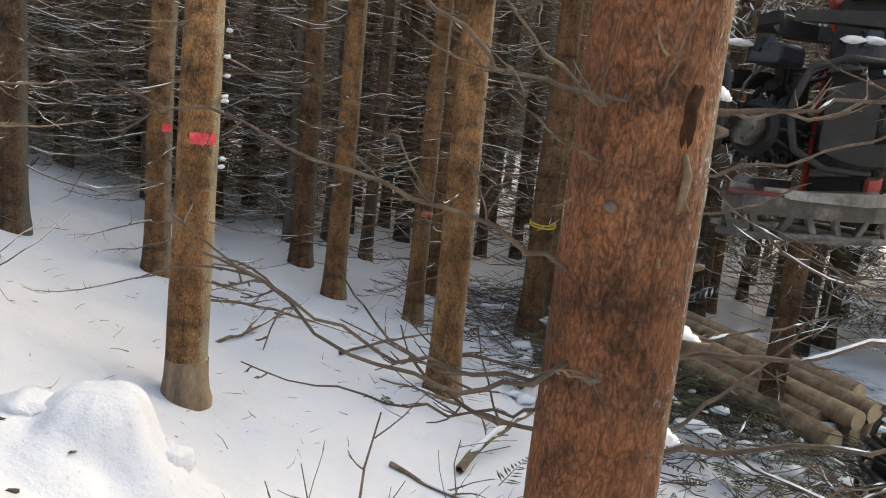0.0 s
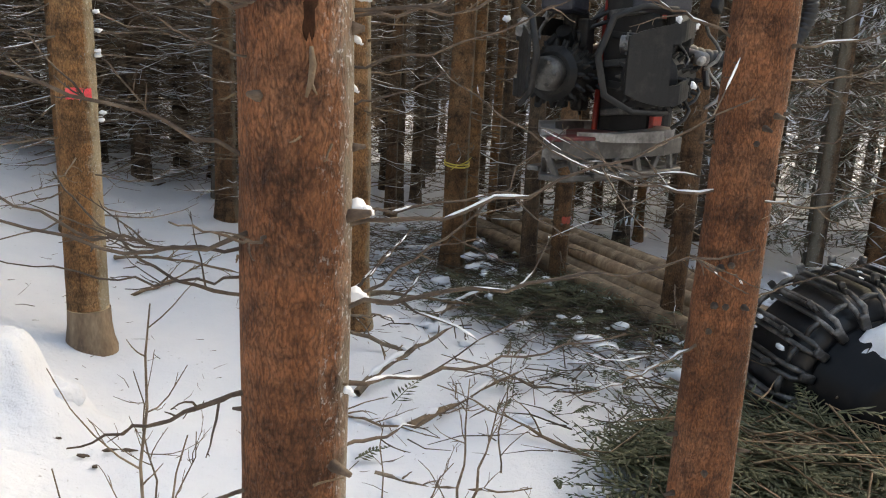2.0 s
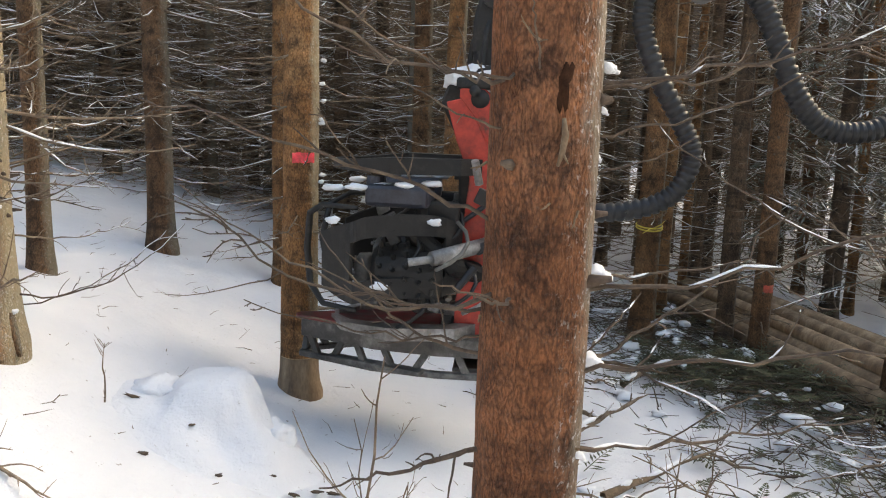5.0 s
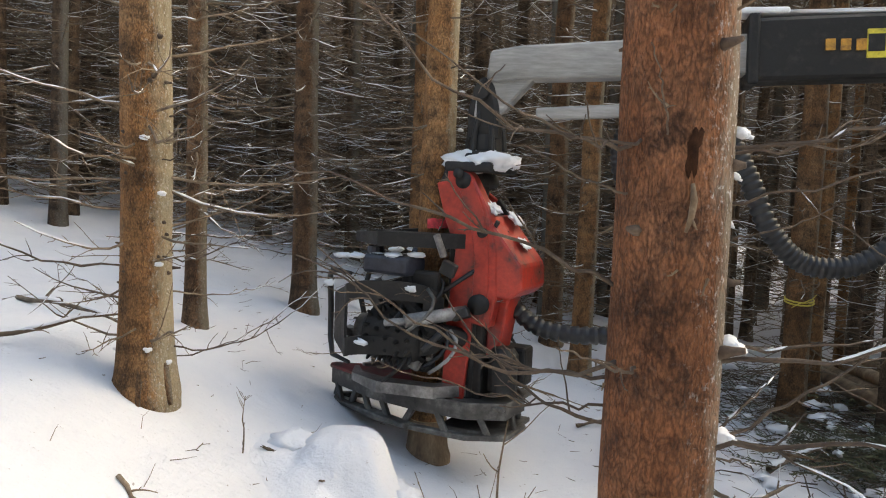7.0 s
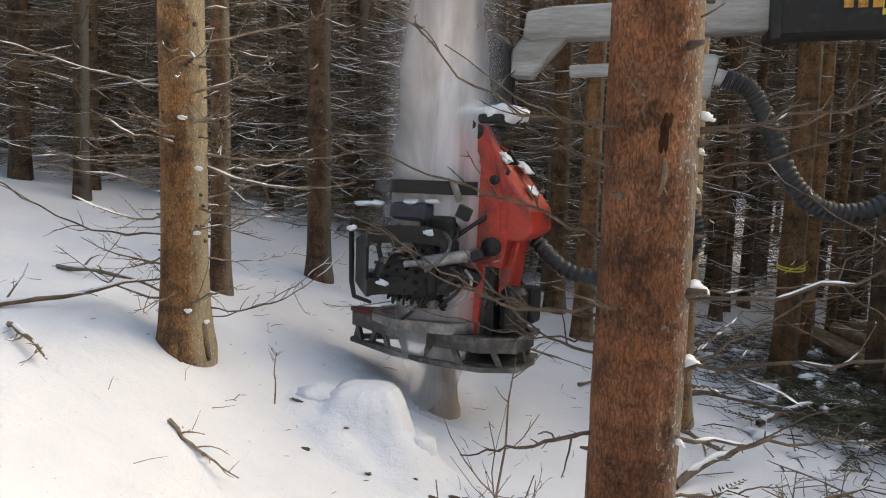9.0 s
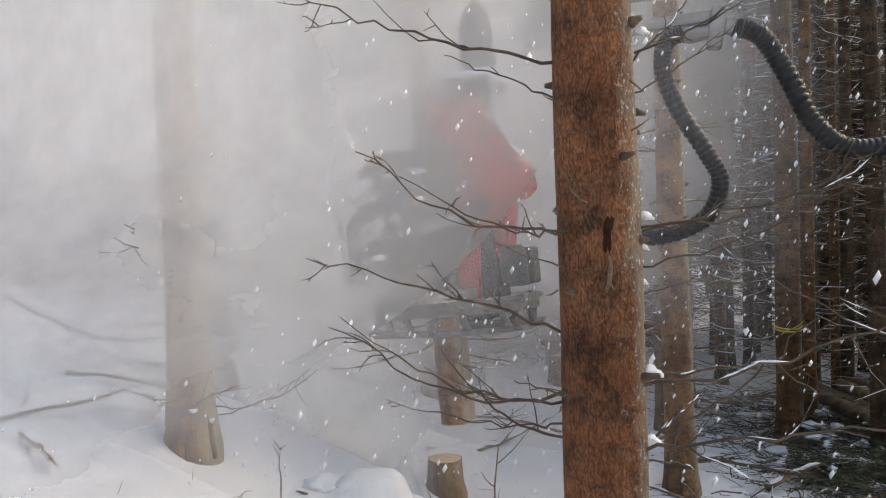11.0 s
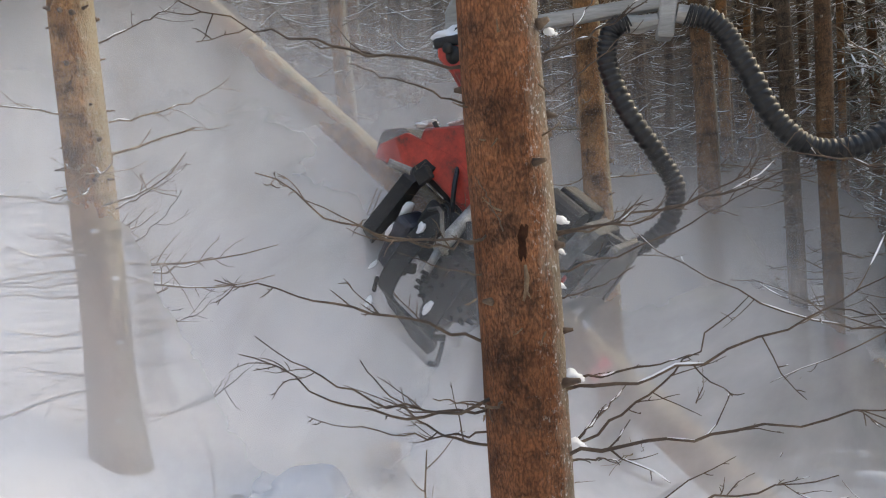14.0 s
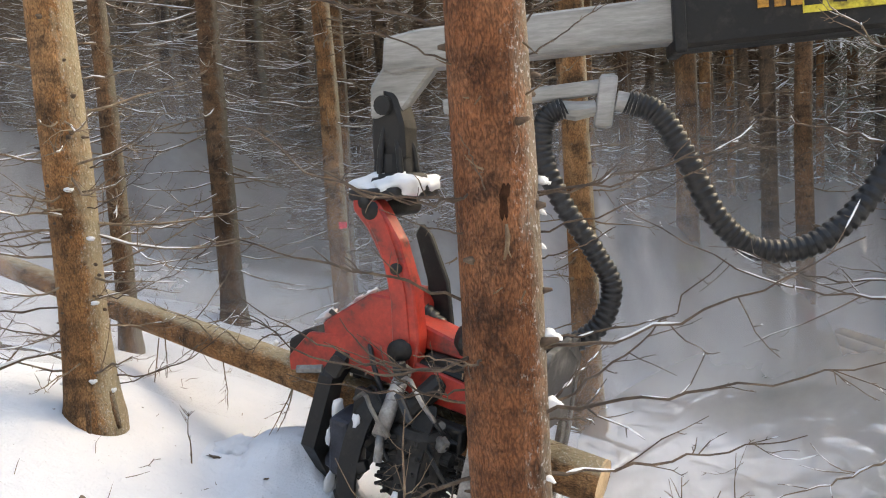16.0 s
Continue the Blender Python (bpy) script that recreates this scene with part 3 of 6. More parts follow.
    scar = simple("resin_scar", [(0.3, (0.02, 0.01, 0.007)), (0.7, (0.06, 0.028, 0.016))], 30, 0.9, vary=False)
    scar.node_tree.nodes["Principled BSDF"].inputs["Specular IOR Level"].default_value = 0.05
    part("bark_scar", s, scar, tree, "dark resin scar")
    s = Shape()
    s.tube([(0.014, -AR * 1.0, 2.0 - AZ), (0.016, -AR * 1.1, 1.97 - AZ), (0.012, -AR * 1.12, 1.94 - AZ), (0.004, -AR * 1.16, 1.915 - AZ)], [0.004, 0.007, 0.006, 0.003], 6)
    s.tube([(0.012, -AR * 1.12, 1.94 - AZ), (0.022, -AR * 1.2, 1.92 - AZ)], [0.004, 0.001], 5)
    part("bark_strip", s, TWIG_WARM, tree, "pale hanging strip of bark")
    for _ in range(14):
        s = Shape()
        a, z = rnd.uniform(math.pi, 2 * math.pi), rnd.uniform(0.9, 2.6)
        p = Vector((math.cos(a) * AR, math.sin(a) * AR, z - AZ))
        d = Vector((math.cos(a) * 0.5 + rnd.uniform(-0.8, 0.8), math.sin(a) * 0.6, rnd.uniform(-0.6, 0.6)))
        limb(s, None, p, p + d * rnd.uniform(0.03, 0.08), 0.0025, rnd, 0.05, 3, 4, 4)
        part("branch", s, TWIG_WARM, tree)


build_near_tree()


def fitted_branches(tree, origin, r, rows, rnd, sides=5):
    for z, tip, th, sag, tw, snowy in rows:
        s, sn = Shape(), Shape()
        o = Vector(origin)
        way = Vector((tip[0] - o.x, tip[1] - o.y, 0)).normalized()
        limb(s, sn, Vector((way.x * r * 0.9, way.y * r * 0.9, z - o.z)), Vector(tip) - o, th * 0.46, rnd, sag, tw, sides, 13, snowy, 0.42)
        b = part("branch", s, TWIG_DARK if rnd.random() < 0.6 else TWIG, tree)
        if sn.v:
            tagged(part("snow", sn, SNOW, b, "thin line of snow"), kind="stuff")


CX, CY, CR = 1.90, 2.83, 0.112


def build_second_tree():
    rnd = random.Random(5)
    gz = ground_z(CX, CY)
    tree = near_trunk(CX, CY, CR, "reddish spruce trunk beside a heap of cut boughs", 8, nknots=50)
    fitted_branches(tree, (CX, CY, gz), CR, [
        (2.12, (1.26, 2.95, 2.32), 0.011, 0.02, 7, 0.1), (1.62, (0.79, 2.81, 1.98), 0.010, 0.07, 7, 0.55), (1.60, (2.02, 2.10, 1.80), 0.007, 0.04, 5, 0.05),
        (2.10, (2.30, 2.39, 2.24), 0.009, 0.05, 8, 0.2), (1.08, (1.26, 2.73, 0.95), 0.011, 0.04, 5, 0.5), (2.0, (2.6, 2.9, 2.1), 0.009, 0.06, 6, 0.1),
        (1.66, (1.35, 3.3, 1.75), 0.008, 0.05, 5, 0.6), (1.45, (2.5, 3.1, 1.6), 0.008, 0.05, 6, 0.1), (2.5, (2.5, 2.5, 2.7), 0.01, 0.05, 8, 0.1),
        (2.45, (1.3, 2.5, 2.6), 0.009, 0.06, 8, 0.3), (1.75, (2.25, 2.2, 2.05), 0.006, 0.05, 5, 0.0), (1.25, (2.3, 2.6, 1.45), 0.006, 0.05, 5, 0.0),
    ], rnd)


build_second_tree()

FX, FY, FR = -1.74, 4.08, 0.118


def build_left_tree():
    rnd = random.Random(21)
    gz = ground_z(FX, FY)
    tree = near_trunk(FX, FY, FR, "tan-barked spruce with snowy drooping dead branches", 13, mat=BARK_TAN, nknots=70, lean=(-0.012, 0.0))
    fitted_branches(tree, (FX, FY, gz), FR, [
        (1.85, (-1.05, 4.55, 1.98), 0.012, 0.0, 7, 0.85), (1.70, (-1.4, 4.4, 1.68), 0.008, 0.03, 5, 0.7), (1.42, (-1.25, 4.51, 1.44), 0.009, 0.03, 8, 0.2),
        (1.16, (-0.95, 4.3, 1.48), 0.010, 0.12, 7, 0.1), (1.1, (-1.1, 4.6, 1.4), 0.009, 0.10, 7, 0.15), (1.55, (-2.6, 3.3, 1.95), 0.013, 0.05, 7, 0.3),
        (2.30, (-2.6, 3.4, 2.52), 0.012, 0.05, 5, 0.8), (2.25, (-1.2, 4.0, 2.45), 0.009, 0.04, 6, 0.4), (1.95, (-2.5, 3.6, 2.0), 0.009, 0.04, 6, 0.4),
        (2.7, (-1.0, 4.2, 2.9), 0.010, 0.06, 7, 0.3), (2.75, (-2.5, 3.7, 2.9), 0.010, 0.05, 6, 0.5), (1.3, (-2.4, 4.4, 1.5), 0.008, 0.05, 7, 0.2),
        (1.6, (-1.0, 3.7, 1.8), 0.008, 0.07, 6, 0.2), (2.05, (-1.15, 3.75, 2.3), 0.007, 0.08, 5, 0.1), (3.1, (-1.1, 4.0, 3.3), 0.01, 0.05, 7, 0.3),
    ], rnd)
    sn = Shape()
    whorls(rnd, None, sn, FR, 0.3, 1.7, 0.13, 0.85, 0.15, (2, 3), 4, 7, (-0.012, 0), (-0.2, 0.35), tree, TWIG)
    tagged(part("snow", sn, SNOW, tree, "snow lying along the branches"), kind="stuff")
    s = Shape()
    for a0 in (-75, -20, 215, 160, 60):
        a = radians(a0)
        d = Vector((math.cos(a), math.sin(a), 0))
        s.tube([d * FR * 0.8 + Vector((0, 0, 0.16)), d * FR * 1.12 + Vector((0, 0, 0.04)), d * FR * 1.4 + Vector((0, 0, -0.05))], [0.035, 0.026, 0.01], 8)
    part("root", s, BARK_BROWN, tree, "spreading root buttresses")
    sn = Shape()
    for a0, z in ((-60, 0.22), (-15, 0.15), (200, 0.2), (-40, 0.62), (-70, 1.2), (-35, 0.95)):
        a = radians(a0)
        sn.lump((math.cos(a) * FR * 1.1, math.sin(a) * FR * 1.1, z), (0.022, 0.014, 0.012), z, 2, 0.6)
    tagged(part("snow", sn, SNOW, tree, "patches of snow on bark"), kind="stuff")


build_left_tree()


def bushy_tree(x, y, r, label, seed, mat, length, snowy, z1=5.0, mark=None, z0=0.5, gap=0.16, sides=28, lean=None, twigs=7):
    rnd = random.Random(seed)
    lean = lean or (rnd.uniform(-0.015, 0.015), rnd.uniform(-0.01, 0.01))
    tree = tree_thing("spruce_tree", x, y, label)
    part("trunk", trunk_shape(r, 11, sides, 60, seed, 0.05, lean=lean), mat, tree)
    s, sn = Shape(), Shape()
    mat_b = TWIG if seed % 2 else TWIG_WARM
    whorls(rnd, s, sn, r, z0, z1, gap, length, snowy, (2, 4), 4, twigs, lean, tree=tree, mat=mat_b)
    knots(s, r, rnd, 0.3, 4, 30, lean)
    tagged(part("stub_wood", s, mat_b, tree, "broken-off branch stubs"), kind="stuff")
    tagged(part("snow", sn, SNOW, tree, "snow lying along the branches"), kind="stuff")
    if mark:
        marked(tree, r * 1.03, mark[0], mark[1], mark[2] if len(mark) > 2 else PAINT)
    return tree


# the other trees that stand singly
bushy_tree(-0.97, 7.95, 0.105, "spruce with a red paint mark on its trunk", 31, BARK_TAN, 1.1, 0.35, 5, (1.25, 0.07))
bushy_tree(1.2, 6.15, 0.112, "greenish tan spruce with lichen on one side", 32, BARK_TAN, 0.7, 0.12, 5, gap=0.28)
TREE_D = bushy_tree(2.55, 7.98, 0.118, "orange-brown spruce with a yellow string tied round it", 33, BARK_TAN, 0.9, 0.08, 5, gap=0.3)
bushy_tree(2.98, 8.7, 0.07, "slim spruce standing close behind a thicker one", 34, BARK_TAN, 0.8, 0.1, 5)
bushy_tree(3.46, 7.38, 0.085, "slim brown spruce with an orange paint spot", 35, BARK_BROWN, 0.7, 0.05, 4, (0.78, 0.07, PAINT_OLD), gap=0.3)
bushy_tree(3.3, 7.75, 0.085, "dark brown spruce trunk beside stacked logs", 36, BARK_FAR, 0.7, 0.05, 4, gap=0.3)
bushy_tree(3.92, 6.08, 0.09, "brown spruce standing before stacked logs", 37, BARK_BROWN, 0.8, 0.08, 5)
bushy_tree(0.62, 8.3, 0.1, "spruce with orange bark and dense dead twigs", 38, BARK_TAN, 1.0, 0.3, 5)
bushy_tree(0.35, 9.2, 0.11, "brown spruce with dense bare twigs", 39, BARK_BROWN, 1.1, 0.3, 5)
bushy_tree(1.36, 8.0, 0.085, "slim spruce with a faded orange mark", 40, BARK_TAN, 0.9, 0.15, 5, (1.05, 0.06, PAINT_OLD))
bushy_tree(1.75, 8.9, 0.075, "slim reddish spruce with a faded orange mark", 41, BARK_TAN, 0.9, 0.15, 5, (1.0, 0.06, PAINT_OLD))
bushy_tree(0.3, 11.7, 0.12, "spruce at the edge of the dense wood", 42, BARK_BROWN, 1.2, 0.3, 5)
bushy_tree(-2.05, 7.72, 0.115, "dark spruce with many snowy horizontal branches", 43, BARK_BROWN, 1.25, 0.5, 5.5, gap=0.14, twigs=9)
bushy_tree(-2.25, 5.75, 0.07, "slim spruce behind a thicker tan one", 44, BARK_BROWN, 0.9, 0.4, 5)
bushy_tree(7.6, 7.5, 0.15, "thick grey-brown spruce beyond the machine", 45, BARK_BROWN, 1.1, 0.25, 6)
bushy_tree(6.6, 8.6, 0.11, "grey spruce beyond the log stack", 46, BARK_FAR, 1.1, 0.3, 6)
bushy_tree(5.2, 9.2, 0.1, "grey-brown spruce beyond the log stack", 47, BARK_FAR, 1.0, 0.25, 6)
# slim bare trunks in the light beyond the log stack
for i, (x, y, r) in enumerate([(3.65, 10.6, 0.075), (3.62, 9.75, 0.055), (4.67, 11.6, 0.085), (4.42, 10.1, 0.065), (4.6, 9.5, 0.05), (6.0, 12.1, 0.09), (5.57, 10.6, 0.075), (5.75, 9.7, 0.06),
                               (3.1, 11.6, 0.08), (2.42, 10.3, 0.075), (-1.15, 9.6, 0.085), (6.7, 10.4, 0.07), (7.6, 11.5, 0.09), (2.0, 10.9, 0.06), (1.2, 10.2, 0.075), (5.1, 12.6, 0.08)]):
    bushy_tree(x, y, r, "slim bare spruce in the light beyond the clearing", 60 + i, (BARK_BROWN, BARK_TAN, BARK_FAR)[i % 3], 0.8, 0.2, 5, gap=0.34, sides=14, twigs=5)
s = Shape()
for dz in (0.0, 0.025):
    s.tube([(0.125 * math.cos(a), 0.125 * math.sin(a), 1.12 + dz + 0.02 * math.sin(a)) for a in [2 * math.pi * i / 20 for i in range(21)]], [0.008] * 21, 6)
s.tube([(0.0, -0.125, 1.13), (0.06, -0.16, 1.17), (0.1, -0.15, 1.21)], [0.006, 0.005, 0.003], 5)
s.tube([(-0.02, -0.125, 1.13), (-0.08, -0.15, 1.1), (-0.11, -0.15, 1.08)], [0.006, 0.005, 0.003], 5)
part("string", s, STRING, TREE_D, "yellow string")


# ---- the dense wood behind ----
def wood_variant(seed, snowy, r):
    rnd = random.Random(seed)
    lean = (rnd.uniform(-0.02, 0.02), rnd.uniform(-0.02, 0.02))
    tree = tagged(new("spruce_tree"), "slender forest spruce with dead lower branches", "tree", "trees of the dense wood")
    part("trunk", trunk_shape(r, 15, 10, 14, seed, 0.04, lean=lean), BARK_FAR, tree)
    s, sn = Shape(), Shape()
    whorls(rnd, s, sn, r, 0.7, 8.5, 0.27, 1.35, snowy, (3, 5), 3, 4, lean)
    tagged(part("brushwood", s, TWIG, tree, "bare dead side branches"), kind="stuff")
    tagged(part("snow", sn, SNOW, tree, "snow lying along the branches"), kind="stuff")
    return tree


def build_wood():
    rnd = random.Random(99)
    kinds = [wood_variant(201, 0.6, 0.1), wood_variant(202, 0.42, 0.085), wood_variant(203, 0.25, 0.11), wood_variant(204, 0.15, 0.075)]
    used = [0] * len(kinds)
    spots = [(-0.97, 7.95), (2.55, 7.98), (0.62, 8.3), (0.35, 9.2), (1.36, 8.0), (1.75, 8.9), (0.3, 11.7), (-2.05, 7.72), (7.6, 7.5), (6.6, 8.6), (5.2, 9.2), (2.98, 8.7), (3.65, 10.6), (4.67, 11.6), (4.42, 10.1), (6.0, 12.1), (5.57, 10.6), (3.1, 11.6), (2.42, 10.3), (-1.15, 9.6), (7.6, 11.5), (1.2, 10.2)]
    placed, tries = 0, 0
    while placed < 300 and tries < 20000:
        tries += 1
        ang = radians(rnd.uniform(-48, 66))
        d = 8.6 + 20 * rnd.random() ** 1.15
        x, y = 0.2 + math.sin(ang) * d, 0.5 + math.cos(ang) * d
        if (x > 3.0 and y < 9.4 and x < 5.6) or (d < 9.5 and x > -1.5):
            continue
        if any((x - a) ** 2 + (y - b) ** 2 < (0.45 + 0.018 * d) ** 2 for a, b in spots):
            continue
        if -4.5 < x < -0.9 and y < 10.5:
            continue
        if ang > radians(33) and rnd.random() < 0.25:
            continue
        spots.append((x, y))
        left = x < 1.5
        k = rnd.choice((0, 0, 1, 2)) if left else rnd.choice((1, 2, 3, 3))
        m = pose(x, y, ground_z(x, y) - 0.05, 0, 0, rnd.uniform(0, 360))
        if used[k] == 0:
            kinds[k].matrix_basis = m
        else:
            copy_thing(kinds[k], m)
        used[k] += 1
        placed += 1
    # unseen trees added behind the camera to close in the bounced light
    for _ in range(16):
        ang, d = radians(rnd.uniform(95, 265)), rnd.uniform(4, 13)
        x, y = 0.2 + math.sin(ang) * d, 0.3 + math.cos(ang) * d
        copy_thing(kinds[rnd.randrange(4)], pose(x, y, ground_z(x, y) - 0.05, 0, 0, rnd.uniform(0, 360)))


build_wood()


def thicket(name, label, count, mat, seed, near, far, a0, a1, snowy=False, low=0.3, high=6.0, thick=(0.002, 0.006)):
    """Fine dead twigs hanging in the air between the far trunks."""
    rnd = random.Random(seed)
    s = Shape()
    for _ in range(count):
        ang, d = radians(rnd.uniform(a0, a1)), rnd.uniform(near, far)
        x, y = 0.2 + math.sin(ang) * d, 0.5 + math.cos(ang) * d
        z = ground_z(x, y) + low + high * rnd.random() ** 1.1
        ln, b = rnd.uniform(0.3, 1.1), rnd.uniform(0, 2 * math.pi)
        p, e = Vector((x, y, z)), Vector((math.cos(b) * ln, math.sin(b) * ln, rnd.uniform(-0.2, 0.25) * ln))
        w = Vector((0, 0, -0.09 * ln))
        r = rnd.uniform(*thick)
        if snowy:
            w, r = w + Vector((0, 0, 0.006)), r * 1.1
        s.tube([p, p + e * 0.5 + w, p + e], [r, r * 0.8, r * 0.4], 3, cap=False)
    tagged(part(name, s, mat), label, "branches", kind="stuff")


thicket("far_twigs", "tangle of dead brown twigs between the trunks", 14000, TWIG, 301, 9.2, 20, -42, 60)
thicket("far_twigs", "tangle of pale dry twigs between the trunks", 7000, TWIG_WARM, 302, 9.0, 16, -40, 40)
thicket("far_snowy_twigs", "snow-lined twigs between the trunks", 5200, SNOW, 303, 9.0, 18, -42, 60, True)
thicket("far_twigs", "dense brown brush under the first trunks of the wood", 11000, TWIG, 304, 10.2, 15, -46, 4, False, 0.0, 2.6, (0.003, 0.009))
thicket("far_twigs", "dark brush deep between the trunks", 7000, TWIG, 305, 13, 21, -46, 10, False, 0.0, 3.6, (0.004, 0.012))
thicket("far_snowy_twigs", "snow-lined twigs low in the brush", 2400, SNOW, 306, 10, 15, -46, 4, True, 0.0, 2.6, (0.002, 0.005))


def frosty_boughs(count, seed, near, far, a0, a1):
    """Hanging living boughs of the wood's light edge, greenish and rimed with snow."""
    rnd = random.Random(seed)
    g, w = Shape(), Shape()
    for _ in range(count):
        ang, d = radians(rnd.uniform(a0, a1)), rnd.uniform(near, far)
        x, y = 0.2 + math.sin(ang) * d, 0.5 + math.cos(ang) * d
        z = ground_z(x, y) + 0.4 + 6.5 * rnd.random()
        b, ln = rnd.uniform(0, 2 * math.pi), rnd.uniform(0.35, 0.9)
        out = Vector((math.cos(b), math.sin(b), rnd.uniform(-0.5, -0.05))) * ln
        p = Vector((x, y, z))
        g.tube([p, p + out * 0.5 + Vector((0, 0, 0.04)), p + out], [0.006, 0.004, 0.002], 3, cap=False)
        for k in range(5):
            q = p + out * (0.25 + 0.17 * k)
            for sg in (-1, 1):
                e = q + (out * 0.22 + Vector((-out.y, out.x, 0)) * sg * 0.22 + Vector((0, 0, -rnd.uniform(0.03, 0.14))))
                n = Vector((0, 0, 1)).cross(e - q).normalized() * 0.014
                h = w if rnd.random() < 0.42 else g
                c = len(h.v)
                m = (q + e) / 2
                h.v += [q, m + n, e, m - n, m + Vector((0, 0, 0.012))]
                h.f += [(c, c + 1, c + 4), (c + 1, c + 2, c + 4), (c + 2, c + 3, c + 4), (c + 3, c, c + 4)]
    tagged(part("far_boughs", g, NEEDLE_PALE), "grey-green spruce boughs hanging at the wood's light edge", "branches", kind="stuff")
    tagged(part("far_bough_snow", w, SNOW), "rime and snow on far spruce boughs", "snow", kind="stuff")


frosty_boughs(3600, 311, 9.5, 19, 24, 62)


# ---- snow mound, stump, litter ----
BX, BY, BR = -0.53, 5.43, 0.118
CUT = 0.5


def build_mound():
    s = Shape()
    gx, gy = -0.8, 4.33
    n, rings = 56, 26
    for j in range(rings + 1):
        q = j / rings
        for k in range(n):
            a = 2 * math.pi * k / n
            rr = q * (0.66 + 0.12 * noise.noise((math.cos(a) * 1.3, math.sin(a) * 1.3, 4)))
            x, y = gx + rr * math.cos(a), gy + rr * math.sin(a)
            cap = 1 / (1 + math.exp((rr - 0.215 - 0.03 * noise.noise((math.cos(a) * 2.1, math.sin(a) * 2.1, 9))) / 0.026))
            g = ground_z(x, y) - 0.05 * q * q + (0.19 + 0.05 * math.cos(a)) * (0.5 + 0.5 * math.cos(math.pi * q)) * (1 + 0.7 * noise.noise((x * 5, y * 5, 7)))
            top = 0.725 + 0.025 * noise.noise((x * 5, y * 5, 2)) - 0.5 * max(rr - 0.1, 0) ** 2
            s.v.append(Vector((x, y, g + max(top - g, 0) * cap)))
    s.f = [(j * n + k, j * n + (k + 1) % n, (j + 1) * n + (k + 1) % n, (j + 1) * n + k) for j in range(rings) for k in range(n)]
    s.lump((gx + 0.26, gy - 0.02, ground_z(gx + 0.26, gy - 0.02) + 0.1), (0.13, 0.12, 0.09), 5, 3, 0.4)
    s.lump((gx - 0.3, gy + 0.02, ground_z(gx - 0.3, gy) + 0.06), (0.12, 0.12, 0.07), 8, 3, 0.5)
    tagged(part("snow_mound", s, GROUND), "smooth snow mound covering an old stump", "snow")
    for dx, dy, dz, sx, rz in ((-0.05, -0.24, 0.11, 0.035, 70), (0.24, -0.16, 0.13, 0.04, -30), (0.3, -0.3, 0.05, 0.03, 15), (0.42, -0.34, 0.03, 0.022, 10), (0.52, -0.28, 0.025, 0.03, 40), (0.6, -0.3, 0.02, 0.03, 20), (-0.36, -0.14, 0.05, 0.035, 0), (0.1, -0.42, 0.02, 0.02, 60), (-0.2, -0.5, 0.01, 0.02, 20), (0.48, -0.42, 0.015, 0.018, 80)):
        b = Shape()
        x, y = gx + dx, gy + dy
        b.lump((0, 0, 0), (sx * 1.2, 0.011, 0.007), dx, 2, 0.8, Euler((0.2, 0.3, radians(rz))))
        ob = tagged(part("bark_chip", b, DEBRIS), "dark bark chip poking out of the snow", "bark", "bark chips in the snow")
        ob.location = (x, y, ground_z(x, y) + dz)


build_mound()


def build_stump():
    stump = new("tree_stump")
    tagged(stump, "freshly cut pale spruce stump standing in snow", "stump")
    gz = ground_z(BX, BY)
    stump.location = (BX, BY, gz)
    top = CUT - gz - 0.004
    s = Shape()
    n = 32
    for j, z in enumerate((-0.2, 0.0, 0.06, 0.14, top)):
        for k in range(n):
            a = 2 * math.pi * k / n
            q = BR * (1 + 0.3 * math.exp(-max(z, 0) / 0.08)) * (1 + 0.05 * noise.noise((math.cos(a) * 2, math.sin(a) * 2, z)))
            s.v.append(Vector((q * math.cos(a), q * math.sin(a), z)))
    s.f = [(j * n + k, j * n + (k + 1) % n, (j + 1) * n + (k + 1) % n, (j + 1) * n + k) for j in range(4) for k in range(n)]
    part("bark", s, LOG_BARK, stump)
    c = Shape()
    c.tube([(0, 0, top - 0.01), (0, 0, top + 0.001)], [BR * 0.97, BR * 0.96], 32)
    part("cut_face", c, WOOD_CUT, stump, "pale sawn wood", smooth=False)
    return stump


build_stump()


def sapling(x, y, tips, seed, thick=0.007):
    """Bare stems sticking out of the snow."""
    rnd = random.Random(seed)
    z = ground_z(x, y)
    s = Shape()
    for tip in tips:
        limb(s, None, (0, 0, -0.05), Vector(tip) - Vector((x, y, z)), thick, rnd, -0.02, 8, 5, 8, 0, 0.4)
    ob = tagged(part("bare_sapling", s, TWIG), "thin bare sapling stem standing in the snow", "sapling", "bare saplings")
    ob.location = (x, y, z)


sapling(0.02, 2.62, [(0.0, 2.5, 1.4), (0.12, 2.6, 1.0)], 3)
sapling(1.08, 3.25, [(1.06, 3.05, 0.92), (1.22, 3.1, 0.85)], 5)
sapling(-0.02, 3.1, [(-0.06, 3.05, 1.0), (0.1, 3.0, 0.8)], 6, 0.005)
sapling(0.75, 2.9, [(0.68, 2.85, 0.85), (0.9, 2.8, 0.75)], 9, 0.005)
sapling(-1.25, 4.1, [(-1.24, 4.08, 0.95)], 7, 0.005)
sapling(-0.1, 2.45, [(-0.18, 2.4, 1.05), (0.0, 2.35, 0.95)], 10, 0.005)
sapling(0.5, 3.3, [(0.45, 3.25, 1.0)], 12, 0.005)
sapling(1.55, 3.9, [(1.5, 3.8, 0.7)], 13, 0.005)


